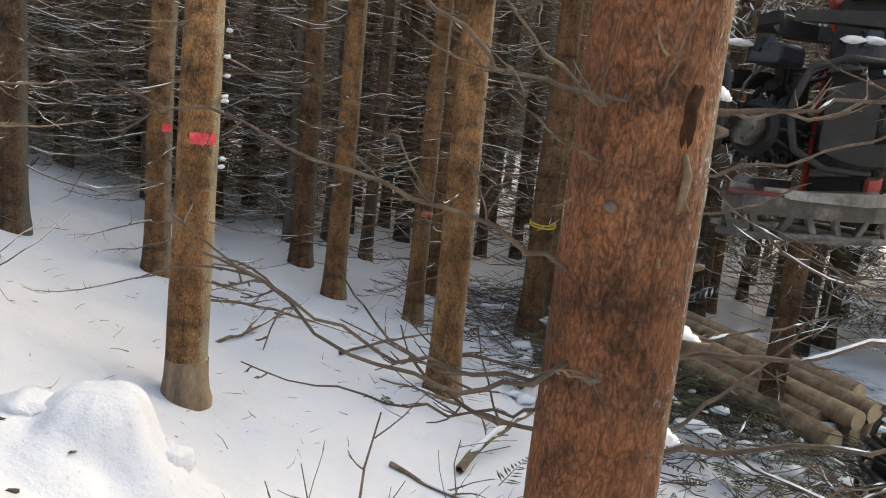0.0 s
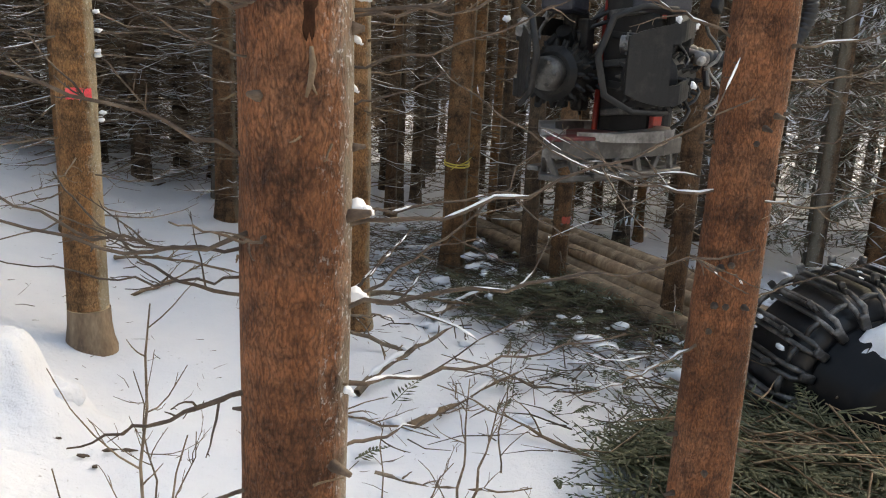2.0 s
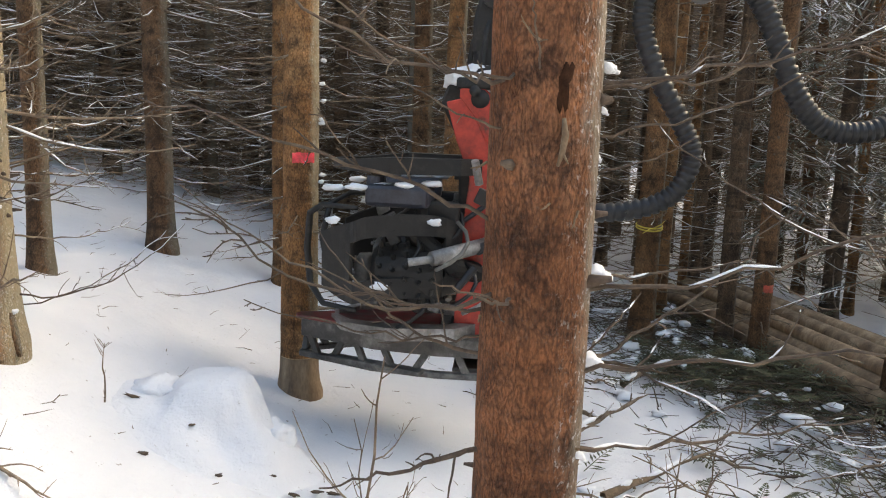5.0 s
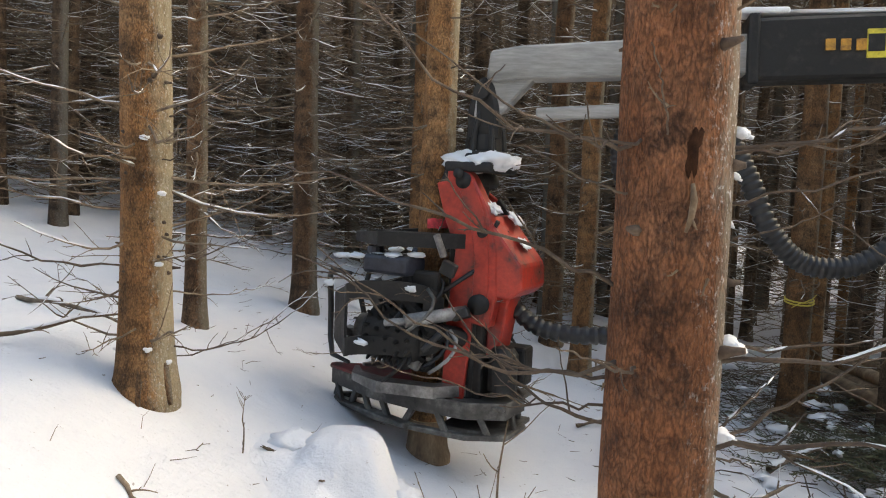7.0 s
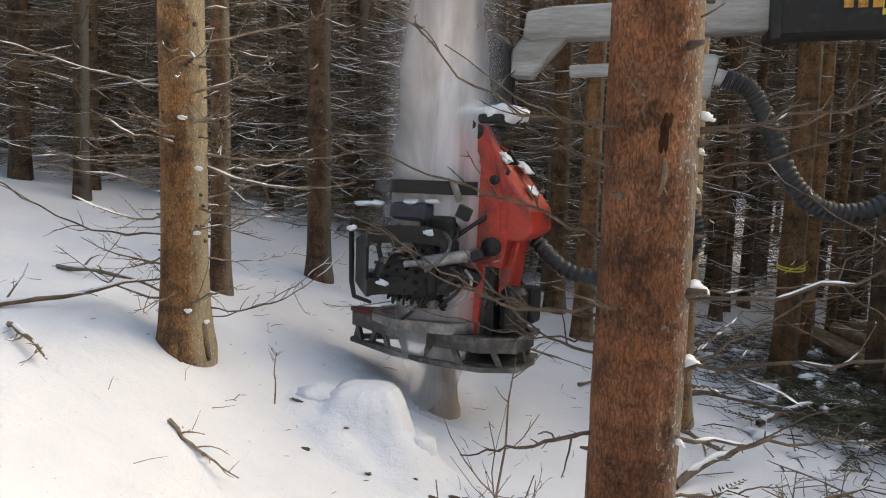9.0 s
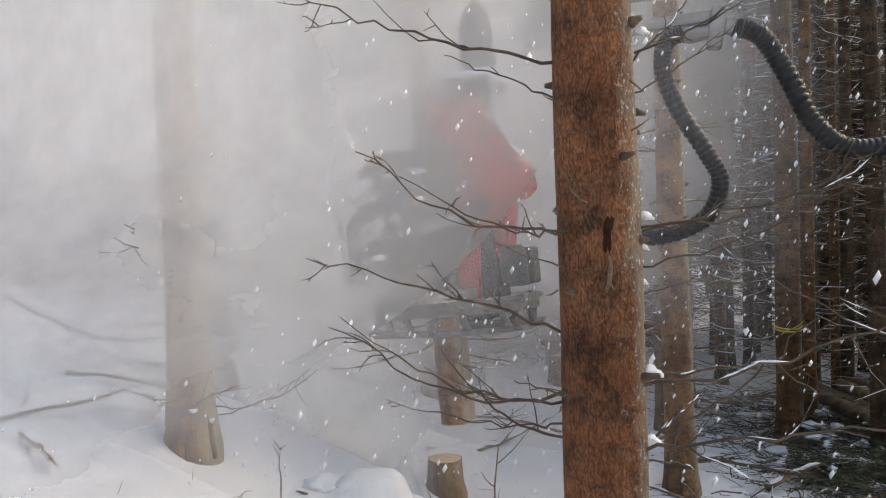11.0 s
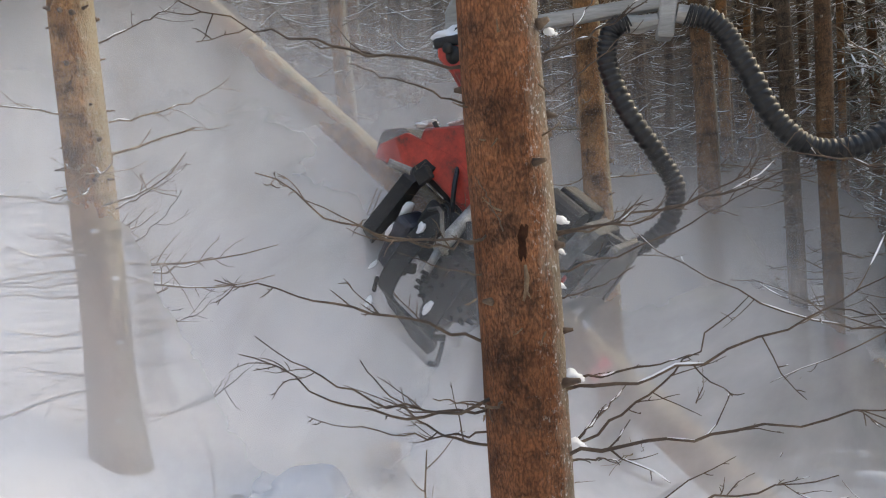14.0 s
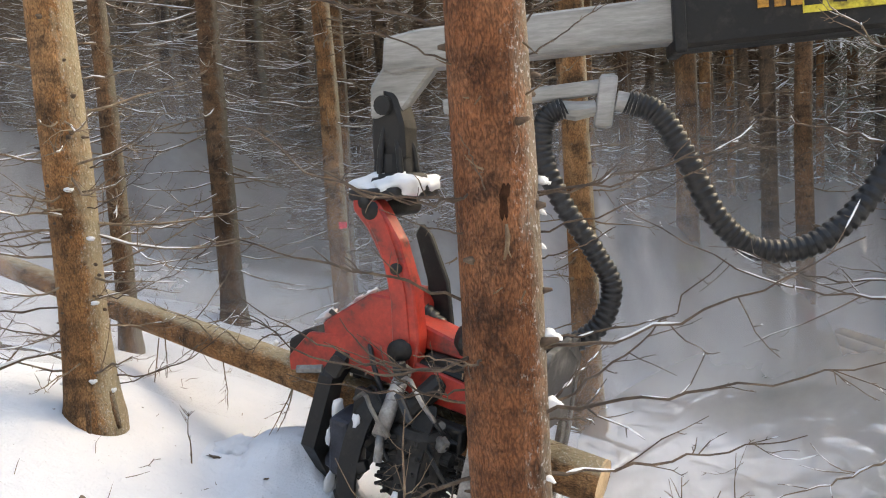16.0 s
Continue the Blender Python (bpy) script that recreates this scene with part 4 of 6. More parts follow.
def fallen_branch(a, b, r, seed, snowy, label="fallen dead branch lying on the snow"):
    rnd = random.Random(seed)
    s, sn = Shape(), Shape()
    o = Vector((a[0], a[1], ground_z(a[0], a[1]) + r))
    e = Vector((b[0], b[1], ground_z(b[0], b[1]) + (b[2] if len(b) > 2 else r)))
    limb(s, sn, (0, 0, 0), e - o, r, rnd, 0.0, 8, 5, 9, snowy, 0.35)
    ob = tagged(new("fallen_branch"), label, "branch", "branches on the ground")
    ob.location = o
    part("wood", s, TWIG if seed % 2 else TWIG_WARM, ob)
    if sn.v:
        tagged(part("snow", sn, SNOW, ob, "snow on a branch"), kind="stuff")


for i, (a, b, r, sn) in enumerate([
        ((-2.9, 3.6), (-1.9, 4.3, 0.25), 0.02, 0.6), ((-3.2, 5.2), (-1.9, 4.6, 0.1), 0.018, 0.3), ((-2.4, 3.6), (-2.0, 3.3, 0.05), 0.015, 0.7), ((1.0, 4.9), (1.9, 5.8, 0.2), 0.03, 0.9),
        ((1.2, 4.4), (2.2, 5.1, 0.15), 0.025, 0.7), ((1.5, 5.6), (0.7, 5.9, 0.12), 0.02, 0.5), ((0.6, 4.9), (1.3, 4.2, 0.05), 0.015, 0.2), ((1.9, 6.4), (2.7, 6.9, 0.2), 0.03, 0.6),
        ((1.4, 6.9), (2.2, 6.2, 0.25), 0.025, 0.3), ((0.9, 3.9), (1.6, 3.6, 0.05), 0.012, 0.1), ((2.1, 4.0), (1.4, 4.6, 0.2), 0.012, 0.3), ((2.6, 5.0), (1.6, 5.2, 0.15), 0.015, 0.3),
        ((-0.6, 7.4), (0.6, 7.0, 0.1), 0.02, 0.4), ((0.5, 6.6), (1.5, 7.2, 0.2), 0.02, 0.5), ((-0.4, 6.6), (0.3, 7.4, 0.2), 0.015, 0.5), ((-1.5, 3.4), (-1.1, 3.2, 0.05), 0.01, 0.2)]):
    fallen_branch(a, b, r, 60 + i, sn)


def litter(name, label, count, spot, mat, seed, size=(0.1, 0.5), thick=(0.002, 0.006), lift=0.05, needles=False):
    """Broken twigs (and green sprays) strewn over a stretch of ground."""
    rnd = random.Random(seed)
    s = Shape()
    for _ in range(count):
        x, y, up = spot(rnd)
        z = ground_z(x, y) + up * rnd.random()
        a, ln = rnd.uniform(0, 2 * math.pi), rnd.uniform(*size)
        d = Vector((math.cos(a), math.sin(a), rnd.uniform(-0.15, 0.35))) * ln
        p = Vector((x, y, z + lift * rnd.random()))
        w = Vector((rnd.uniform(-1, 1), rnd.uniform(-1, 1), rnd.uniform(-1, 1))) * ln * 0.1
        r = rnd.uniform(*thick)
        if needles:
            # a drooping spray: a stem with rows of flat needle-bearing shoots
            side = d.cross(Vector((0, 0, 1))).normalized()
            s.tube([p, p + d * 0.5 + w, p + d], [r, r * 0.8, r * 0.3], 3, cap=False)
            for i in range(9):
                t = 0.12 + 0.1 * i
                q = p + d * t + w * math.sin(t * 3)
                for sg in (-1, 1):
                    e = q + (d.normalized() * 0.6 + side * sg * 0.8 + Vector((0, 0, rnd.uniform(-0.3, 0.15)))) * ln * 0.33 * (1.1 - t)
                    h = Vector((0, 0, 0.006))
                    b = len(s.v)
                    mid = (q + e) / 2
                    nn = (e - q).cross(Vector((0, 0, 1))).normalized() * 0.008
                    s.v += [q, mid + nn, e, mid - nn, mid + h]
                    s.f += [(b, b + 1, b + 4), (b + 1, b + 2, b + 4), (b + 2, b + 3, b + 4), (b + 3, b, b + 4)]
        else:
            s.tube([p, p + d * 0.5 + w, p + d], [r, r * 0.8, r * 0.35], 3, cap=False)
    tagged(part(name, s, mat), label, "branches", kind="stuff")


def brush_spot(rnd):
    while True:
        x, y = rnd.uniform(0.7, 4.8), rnd.uniform(3.4, 9.2)
        w = x + 0.12 * (y - 4.5)
        if rnd.random() < min(1, max(0.03, (w - 1.6) / 1.7)):
            return x, y, 0.22 * min(1, max(0, (w - 2.0)))


def heap_spot(rnd):
    # the heap of green boughs beside the wheel
    a, q = rnd.uniform(0, 2 * math.pi), rnd.random() ** 0.6
    return 3.12 + 0.95 * q * math.cos(a), 3.5 + 0.75 * q * math.sin(a), 0.42 * (1 - q * q)


def heap2_spot(rnd):
    a, q = rnd.uniform(0, 2 * math.pi), rnd.random() ** 0.6
    return 3.1 + 1.0 * q * math.cos(a), 6.7 + 0.8 * q * math.sin(a), 0.22 * (1 - q * q)


def light_spot(rnd):
    return rnd.uniform(-3.5, 1.6), rnd.uniform(2.8, 8), 0.0


def behind_spot(rnd):
    return 1.4 + 1.8 * rnd.random() ** 0.7, rnd.uniform(7.4, 9.5), 0.1


litter("twig_litter", "broken brown twigs and bark strewn over trampled snow", 2600, brush_spot, DEBRIS, 1, (0.06, 0.45), (0.002, 0.007))
litter("twig_litter", "fine dry twigs scattered on snow under the trees", 260, light_spot, TWIG, 2, (0.03, 0.14), (0.0015, 0.003), 0.02)
litter("twig_litter", "tangle of dry grey twigs among the trunks", 520, behind_spot, TWIG, 3, (0.15, 0.6), (0.002, 0.006))
litter("green_boughs", "heap of freshly cut green spruce boughs beside the wheel", 1500, heap_spot, NEEDLE, 4, (0.2, 0.6), (0.003, 0.007), 0.1, True)
litter("green_boughs", "cut green spruce boughs lying before the logs", 300, heap2_spot, NEEDLE, 5, (0.2, 0.5), (0.003, 0.006), 0.08, True)
litter("twig_litter", "long bare sticks lying across green boughs", 260, heap_spot, TWIG_WARM, 6, (0.3, 0.9), (0.004, 0.009), 0.25)
litter("green_boughs", "thin cover of green sprays over the worked ground", 420, brush_spot, NEEDLE, 7, (0.12, 0.4), (0.002, 0.005), 0.05, True)


def snow_clods():
    rnd = random.Random(77)
    s = Shape()
    for _ in range(300):
        x, y, up = brush_spot(rnd)
        q = rnd.uniform(0.015, 0.07)
        s.lump((x, y, ground_z(x, y) + up * rnd.random() + q * 0.2), (q * rnd.uniform(0.8, 1.9), q, q * 0.5), x * 3, 2, 0.8)
    tagged(part("snow_clods", s, SNOW), "clods of snow left lying among twigs", "snow", kind="stuff")


snow_clods()


def build_logs():
    rnd = random.Random(15)
    for i in range(9):
        r = rnd.uniform(0.065, 0.1)
        off = (i % 6) * 0.2 - 0.45 + rnd.uniform(-0.03, 0.03)
        layer = i // 6
        a = Vector((3.62 + off * 0.9 + layer * 0.3, 9.35 + off * 0.25 + rnd.uniform(-0.3, 0.3), 0))
        b = Vector((4.42 + off * 0.9 + layer * 0.3, 5.75 + off * 0.25 + rnd.uniform(-0.3, 0.3), 0))
        for p in (a, b):
            p.z = ground_z(p.x, p.y) + r + 0.1 + layer * 0.16
        log = tagged(new("log"), "delimbed spruce log in a stack", "log", "stacked logs")
        s = Shape()
        n = 8
        s.tube([a.lerp(b, k / n) + Vector((0, 0, 0.012 * noise.noise((k, i, 0)))) for k in range(n + 1)], [r * (0.85 + 0.2 * k / n) for k in range(n + 1)], 14, cap=False)
        part("bark", s, LOG_BARK, log)
        d = (b - a).normalized()
        for p, q, sg in ((a, r * 0.85, -1), (b, r * 1.05, 1)):
            c = Shape()
            c.tube([p - d * sg * 0.01, p + d * sg * 0.004], [q * 0.97, q * 0.95], 14)
            part("cut_face", c, WOOD_CUT, log, "pale sawn end", smooth=False)


build_logs()


# ---- the machine's wheel ----
def build_wheel():
    """Bogie wheel inside a steel track band; axle along local y, outer face at -y."""
    wheel = new("forest_harvester")
    tagged(wheel, "forest harvester's black bogie wheel in a snow-caked steel track", "harvester")
    wheel.matrix_basis = pose(3.84, 4.08, 0.27, 0, 0, -10)
    R, W = 0.6, 0.6
    s = Shape()
    n = 64
    prof = [(-W / 2 + 0.02, 0.40), (-W / 2 + 0.01, 0.5), (-W / 2 + 0.05, 0.57), (-W / 2 + 0.12, R), (0, R + 0.01), (W / 2 - 0.1, R), (W / 2 - 0.02, 0.55), (W / 2, 0.42)]
    for y, r in prof:
        for k in range(n):
            a = 2 * math.pi * k / n
            s.v.append(Vector((r * math.cos(a), y, r * math.sin(a))))
    s.f = [(j * n + k, j * n + (k + 1) % n, (j + 1) * n + (k + 1) % n, (j + 1) * n + k) for j in range(len(prof) - 1) for k in range(n)]
    tyre = part("tyre", s, RUBBER, wheel)
    # deep drum-like hub with a rolled rim
    d = Shape()
    d.tube([(0, W / 2 - 0.03, 0), (0, -W / 2 + 0.02, 0), (0, -W / 2 - 0.01, 0), (0, -W / 2 - 0.03, 0), (0, -W / 2 - 0.05, 0), (0, -W / 2 - 0.36, 0), (0, -W / 2 - 0.4, 0), (0, -W / 2 - 0.41, 0)], [0.42, 0.47, 0.49, 0.49, 0.455, 0.44, 0.4, 0.3], 56)
    GLOSS_BLACK.node_tree.nodes["Principled BSDF"].inputs["Specular IOR Level"].default_value = 0.2
    part("rim", d, GLOSS_BLACK, wheel, "smooth glossy black hub drum")
    sn = Shape()
    m, k2 = 16, 12
    for j in range(m + 1):
        for k in range(k2 + 1):
            a = radians(38 + 104 * j / m)
            y = -W / 2 - 0.03 - 0.3 * k / k2
            edge = max(0.0, min(1, 3.2 * (0.5 - abs(j / m - 0.5)) + 0.8 * noise.noise((j * 0.45, k * 0.4, 3)) - 0.25)) * (k < k2 and k > 0)
            q = 0.425 + 0.075 * edge
            sn.v.append(Vector((q * math.cos(a), y, q * math.sin(a))))
    sn.f = [(j * (k2 + 1) + k, j * (k2 + 1) + k + 1, (j + 1) * (k2 + 1) + k + 1, (j + 1) * (k2 + 1) + k) for j in range(m) for k in range(k2)]
    part("snow", sn, SNOW, wheel, "snow lying on the hub drum")
    # track band: cross plates with raised grousers, joined by links along both edges
    N = 22
    for k in range(N):
        a = 2 * math.pi * k / N
        m = Matrix.Rotation(-a, 4, "Y")
        c = Shape()
        for dz in (-0.028, 0.028):
            c.tube([m @ Vector((R * 0.86, -W / 2 - 0.03, dz * 0.5)), m @ Vector((R * 1.0, -W / 2 - 0.02, dz)), m @ Vector((R + 0.05, -W / 2 + 0.08, dz)), m @ Vector((R + 0.055, 0.0, dz * 1.1)), m @ Vector((R + 0.05, W / 2 - 0.08, dz)), m @ Vector((R * 0.92, W / 2 + 0.02, dz * 0.5))],
                   [0.015, 0.018, 0.016, 0.016, 0.016, 0.013], 6)
        c.box(m @ Vector((R + 0.075, 0, 0)), (0.035, W * 0.78, 0.022), m.to_euler(), 0.006)
        for y in (-0.2, 0.2):
            c.box(m @ Vector((R + 0.1, y, 0)), (0.05, 0.035, 0.04), m.to_euler(), 0.008)
        c.box(m @ Vector((R * 0.87, -W / 2 - 0.035, 0)), (0.09, 0.035, 0.055), m.to_euler(), 0.01)
        part("chain_link", c, TRACK_STEEL, tyre, "worn steel track plate" if k == 0 else "")
        for y in (-W / 2 + 0.03, W / 2 - 0.03):
            g = Shape()
            e = Matrix.Rotation(-2 * math.pi / N, 4, "Y")
            g.tube([m @ Vector((R + 0.02, y, 0.02)), m @ (Vector((R + 0.035, y, 0.02)).lerp(e @ Vector((R + 0.035, y, -0.02)), 0.5)), m @ e @ Vector((R + 0.02, y, -0.02))], [0.017] * 3, 6)
            part("connecting_link", g, TRACK_STEEL, tyre)
    sn = Shape()
    rnd = random.Random(4)
    for _ in range(34):
        a, y = radians(rnd.uniform(35, 160)), rnd.uniform(-0.3, 0.25)
        q = R + 0.085 + 0.02 * rnd.random()
        sn.lump((q * math.cos(a), y, q * math.sin(a)), (rnd.uniform(0.006, 0.018), rnd.uniform(0.02, 0.07), 0.006), y, 1, 0.4, Euler((0, math.pi / 2 - a, 0)))
    tagged(part("snow", sn, SNOW, wheel, "snow caked on the track band"), kind="stuff")
    # bracket of the bogie beside the hub
    g = Shape()
    g.box((0.34, -W / 2 - 0.42, 0.18), (0.1, 0.09, 0.5), Euler((0, 0.12, 0)), 0.02)
    g.box((0.62, -W / 2 - 0.36, 0.22), (0.5, 0.24, 0.55), None, 0.04)
    part("bracket", g, BLACK, wheel, "black steel bogie bracket", smooth=False)
    g = Shape()
    g.box((0.4, -W / 2 - 0.475, 0.36), (0.06, 0.012, 0.12), Euler((0, 0.1, 0)), 0.003)
    part("reflector", g, BOOM_GREY, wheel, "pale plate on the bracket", smooth=False)


build_wheel()


# ---- the felling head ----
def build_head():
    """Origin at the tilt pivot. Stem axis at local x = -0.3; saw plane at z = -1 when upright."""
    head = new("tree_processor")
    tagged(head, "red and black tree-felling processor with steel knives", "harvester")
    # hanging arm: curved red bar from pivot up to the rotator
    out = [(-0.07, -0.12), (0.06, -0.14), (0.1, 0.06), (0.09, 0.3), (0.02, 0.56), (-0.08, 0.74), (-0.17, 0.83), (-0.25, 0.8), (-0.25, 0.72), (-0.17, 0.62), (-0.09, 0.46), (-0.055, 0.26), (-0.06, 0.06)]
    s = Shape()
    s.prism(out, -0.21, -0.11, 0.01)
    arm = part("tilt_arm", s, RED, head, "curved red steel arm with scratched paint", smooth=False)
    s = Shape()
    s.prism([(x * 0.62 - 0.012, z * 0.9 + 0.02) for x, z in out], -0.218, -0.205, 0.003)
    part("arm_recess", s, RED, arm, smooth=False)
    for x, z in ((-0.17, 0.76), (-0.0, 0.42), (0.02, 0.0)):
        c = Shape()
        c.tube([(x, -0.235, z), (x, -0.1, z)], [0.03, 0.03], 14)
        part("bolt", c, BLACK, arm)
    s = Shape()
    s.prism([(-0.05, -0.12), (0.06, -0.14), (0.1, 0.06), (0.085, 0.3), (0.0, 0.55), (-0.06, 0.62), (-0.1, 0.56), (-0.04, 0.3), (-0.05, 0.06)], 0.15, 0.19, 0.008)
    part("tilt_arm", s, BLACK, head, "black rear arm plate", smooth=False)
    s = Shape()
    s.tube([(0, -0.26, 0), (0, 0.26, 0)], [0.06, 0.06], 16)
    part("pivot_pin", s, BLACK, head)
    s = Shape()
    s.tube([(-0.14, -0.22, 0.72), (-0.14, 0.22, 0.72)], [0.05, 0.05], 16)
    part("pivot_pin", s, BLACK, head)
    s = Shape()
    s.box((-0.12, 0, 0.7), (0.3, 0.44, 0.06), None, 0.015)
    s.tube([(-0.1, 0, 0.7), (-0.1, 0, 0.78), (-0.1, 0, 0.8)], [0.17, 0.16, 0.13], 20)
    part("cross_plate", s, BLACK, head)
    s = Shape()
    s.tube([(-0.1, 0, 0.78), (-0.1, 0, 0.9)], [0.11, 0.1], 18)
    for k in range(6):
        a = 2 * math.pi * k / 6 + 0.2
        s.tube([(-0.1 + 0.12 * math.cos(a), 0.12 * math.sin(a), 0.76), (-0.1 + 0.1 * math.cos(a), 0.1 * math.sin(a), 0.92), (-0.1 + 0.05 * math.cos(a), 0.07 * math.sin(a), 1.04)], [0.018, 0.018, 0.016], 7)
    s.prism([(-0.2, 0.86), (0.0, 0.86), (0.0, 1.05), (-0.04, 1.2), (-0.1, 1.25), (-0.16, 1.2), (-0.2, 1.05)], -0.08, 0.08, 0.02)
    s.tube([(-0.1, -0.11, 1.15), (-0.1, 0.11, 1.15)], [0.05, 0.05], 14)
    part("rotator", s, BLACK, head, "black rotator with bolted link", smooth=False)
    sn = Shape()
    for k, (x, y, z, q) in enumerate(((-0.16, -0.04, 0.735, 0.17), (-0.02, -0.1, 0.74, 0.14), (-0.06, 0.12, 0.735, 0.13), (-0.2, -0.14, 0.72, 0.09))):
        sn.lump((x, y, z), (q, q * 0.85, q * 0.42), k, 3, 0.45)
    part("snow", sn, SNOW, head, "snow lying on the rotator plate")

    # tilting body
    s = Shape()
    s.prism([(-0.1, -0.92), (0.06, -0.92), (0.08, -0.2), (0.1, 0.12), (0.02, 0.3), (-0.1, 0.36), (-0.12, 0.1)], -0.17, 0.17, 0.015)
    s.box((0.02, 0.0, -0.55), (0.2, 0.3, 0.5), None, 0.02)
    body = part("body_frame", s, BLACK, head, smooth=False)
    # ribs and measuring wheel in the throat
    for k in range(7):
        r = Shape()
        r.box((-0.13, 0.03 * (k % 2) - 0.015, -0.78 + 0.15 * k), (0.035, 0.25, 0.045), Euler((0.12 * (-1) ** k, 0, 0)), 0.008)
        part("throat_rib", r, SAW_STEEL if k % 2 else BLACK, body, smooth=False)
    r = Shape()
    r.tube([(-0.1, -0.04, -0.22), (-0.1, 0.04, -0.22)], [0.07, 0.07], 20)
    for k in range(14):
        a = 2 * math.pi * k / 14
        way = Vector((math.cos(a), 0, math.sin(a)))
        o = Vector((-0.1, 0, -0.22))
        r.tube([o + way * 0.06, o + way * 0.085], [0.012, 0.005], 5)
    part("measuring_wheel", r, STEEL, body, "toothed steel measuring wheel", smooth=False)
    for sg in (-1, 1):
        e = Shape()
        e.prism([(-0.12, -0.86), (0.02, -0.86), (0.07, -0.3), (0.13, 0.05), (0.05, 0.4), (-0.12, 0.52), (-0.2, 0.5), (-0.14, 0.3), (-0.06, 0.1), (-0.1, -0.3)], sg * 0.19 - 0.015, sg * 0.19 + 0.015, 0.006)
        part("side_plate", e, RED, body, "red side plate with worn edges", smooth=False)
    h = Shape()
    h.prism([(0.05, 0.3), (0.13, 0.32), (0.36, 0.04), (0.37, -0.1), (0.3, -0.16), (0.1, -0.16)], -0.2, 0.2, 0.012)
    h.prism([(0.12, -0.16), (0.26, -0.16), (0.2, -0.5), (0.12, -0.54)], -0.1, 0.1, 0.012)
    part("hood", h, RED, body, "red sheet-metal hood dusted with snow", smooth=False)
    sn = Shape()
    for k, (x, y, z, q) in enumerate(((0.14, -0.1, 0.36, 0.07), (0.2, 0.1, 0.3, 0.07), (0.3, 0.0, 0.16, 0.05))):
        sn.lump((x, y, z), (q * 0.8, q * 0.9, q * 0.25), k, 3, 0.85, Euler((0, radians(45), 0)))
    part("snow", sn, SNOW, body, "snow dusted over the hood")
    # feed rollers with ribs and studs, on swing arms
    for sg in (-1, 1):
        r = Shape()
        c = Vector((-0.36, sg * 0.3, -0.42))
        r.tube([c + Vector((-0.19, 0, 0)), c + Vector((-0.16, 0, 0)), c + Vector((0.16, 0, 0)), c + Vector((0.19, 0, 0))], [0.13, 0.165, 0.165, 0.13], 26)
        for k in range(16):
            a = 2 * math.pi * k / 16
            for j in range(5):
                x, aa = -0.14 + 0.07 * j, a + 0.1 * (j % 2)
                way = Vector((0, math.cos(aa), math.sin(aa)))
                r.tube([c + Vector((x, 0, 0)) + way * 0.16, c + Vector((x, 0, 0)) + way * 0.205], [0.018, 0.008], 5)
        roller = part("feed_roller", r, BLACK, body, "black studded feed roller", smooth=False)
        hb = Shape()
        hb.tube([c + Vector((-0.19, 0, 0)), c + Vector((-0.27, 0, 0)), c + Vector((-0.29, 0, 0))], [0.105, 0.1, 0.07], 20)
        for k in range(6):
            a = 2 * math.pi * k / 6
            o = c + Vector((-0.28, 0.075 * math.cos(a), 0.075 * math.sin(a)))
            hb.tube([o, o + Vector((-0.025, 0, 0))], [0.012, 0.012], 6)
        part("motor", hb, SAW_STEEL, roller, "worn steel hydraulic motor")
        a = Shape()
        a.tube([(0.0, sg * 0.18, -0.42), (-0.12, sg * 0.36, -0.36), c + Vector((-0.02, sg * 0.02, 0.26))], [0.06, 0.055, 0.05], 10)
        a.box((-0.22, sg * 0.25, -0.36), (0.14, 0.08, 0.56), Euler((0, 0, 0.1 * sg)), 0.02)
        a.box((-0.2, sg * 0.31, -0.12), (0.2, 0.06, 0.2), None, 0.02)
        a.tube([(-0.3, sg * 0.33, -0.05), (-0.3, sg * 0.33, -0.62)], [0.035, 0.035], 12)
        part("roller_arm", a, BLACK, body, smooth=False)
        # bulging guard shell round the roller, open in its middle
        ring, m, k2 = [], 18, 12
        bm = bmesh.new()
        for i in range(m + 1):
            u = i / m
            cy = 0.16 + 0.36 * math.sin(radians(20 + 120 * u)) - 0.3 * max(u - 0.7, 0)
            half = 0.22 * math.sqrt(max(1 - (2 * u - 1) ** 4 * 0.55, 0.1))
            ring.append([bm.verts.new((-0.08 - 0.78 * u + 0.05 * math.sin(u * 9), sg * cy, -0.33 + half * (2 * j / k2 - 1) + 0.03 * math.sin(5 * u))) for j in range(k2 + 1)])
        for i in range(m):
            for j in range(k2):
                if 3 <= i < 14 and 3 <= j < 9:
                    continue
                bm.faces.new((ring[i][j], ring[i + 1][j], ring[i + 1][j + 1], ring[i][j + 1]))
        bmesh.ops.recalc_face_normals(bm, faces=bm.faces[:])
        bmesh.ops.solidify(bm, geom=bm.faces[:], thickness=0.018)
        gd = Shape()
        gd.add(bm, Matrix())
        guard = part("roller_guard", gd, BLACK, body, "black bulging roller guard", smooth=False)
        for k in range(3):
            pt = Shape()
            u = 0.2 + 0.3 * k
            pt.lump((-0.05 - 0.86 * u, sg * (0.19 + 0.36 * math.sin(radians(20 + 120 * u))), -0.12 - 0.33 * (k % 2)), (0.04, 0.012, 0.018), k * 3 + sg, 2, 0.9)
            part("snow", pt, SNOW, guard, "snow smeared on black steel")
        hp = Shape()
        hoop = [(-0.62, 0.46, -0.06), (-0.82, 0.36, -0.06), (-0.92, 0.24, -0.12), (-0.95, 0.18, -0.32), (-0.92, 0.22, -0.52), (-0.82, 0.34, -0.6), (-0.62, 0.46, -0.6)]
        hp.tube([(x, sg * y, z) for x, y, z in hoop], [0.012, 0.016, 0.019, 0.02, 0.019, 0.016, 0.012], 7)
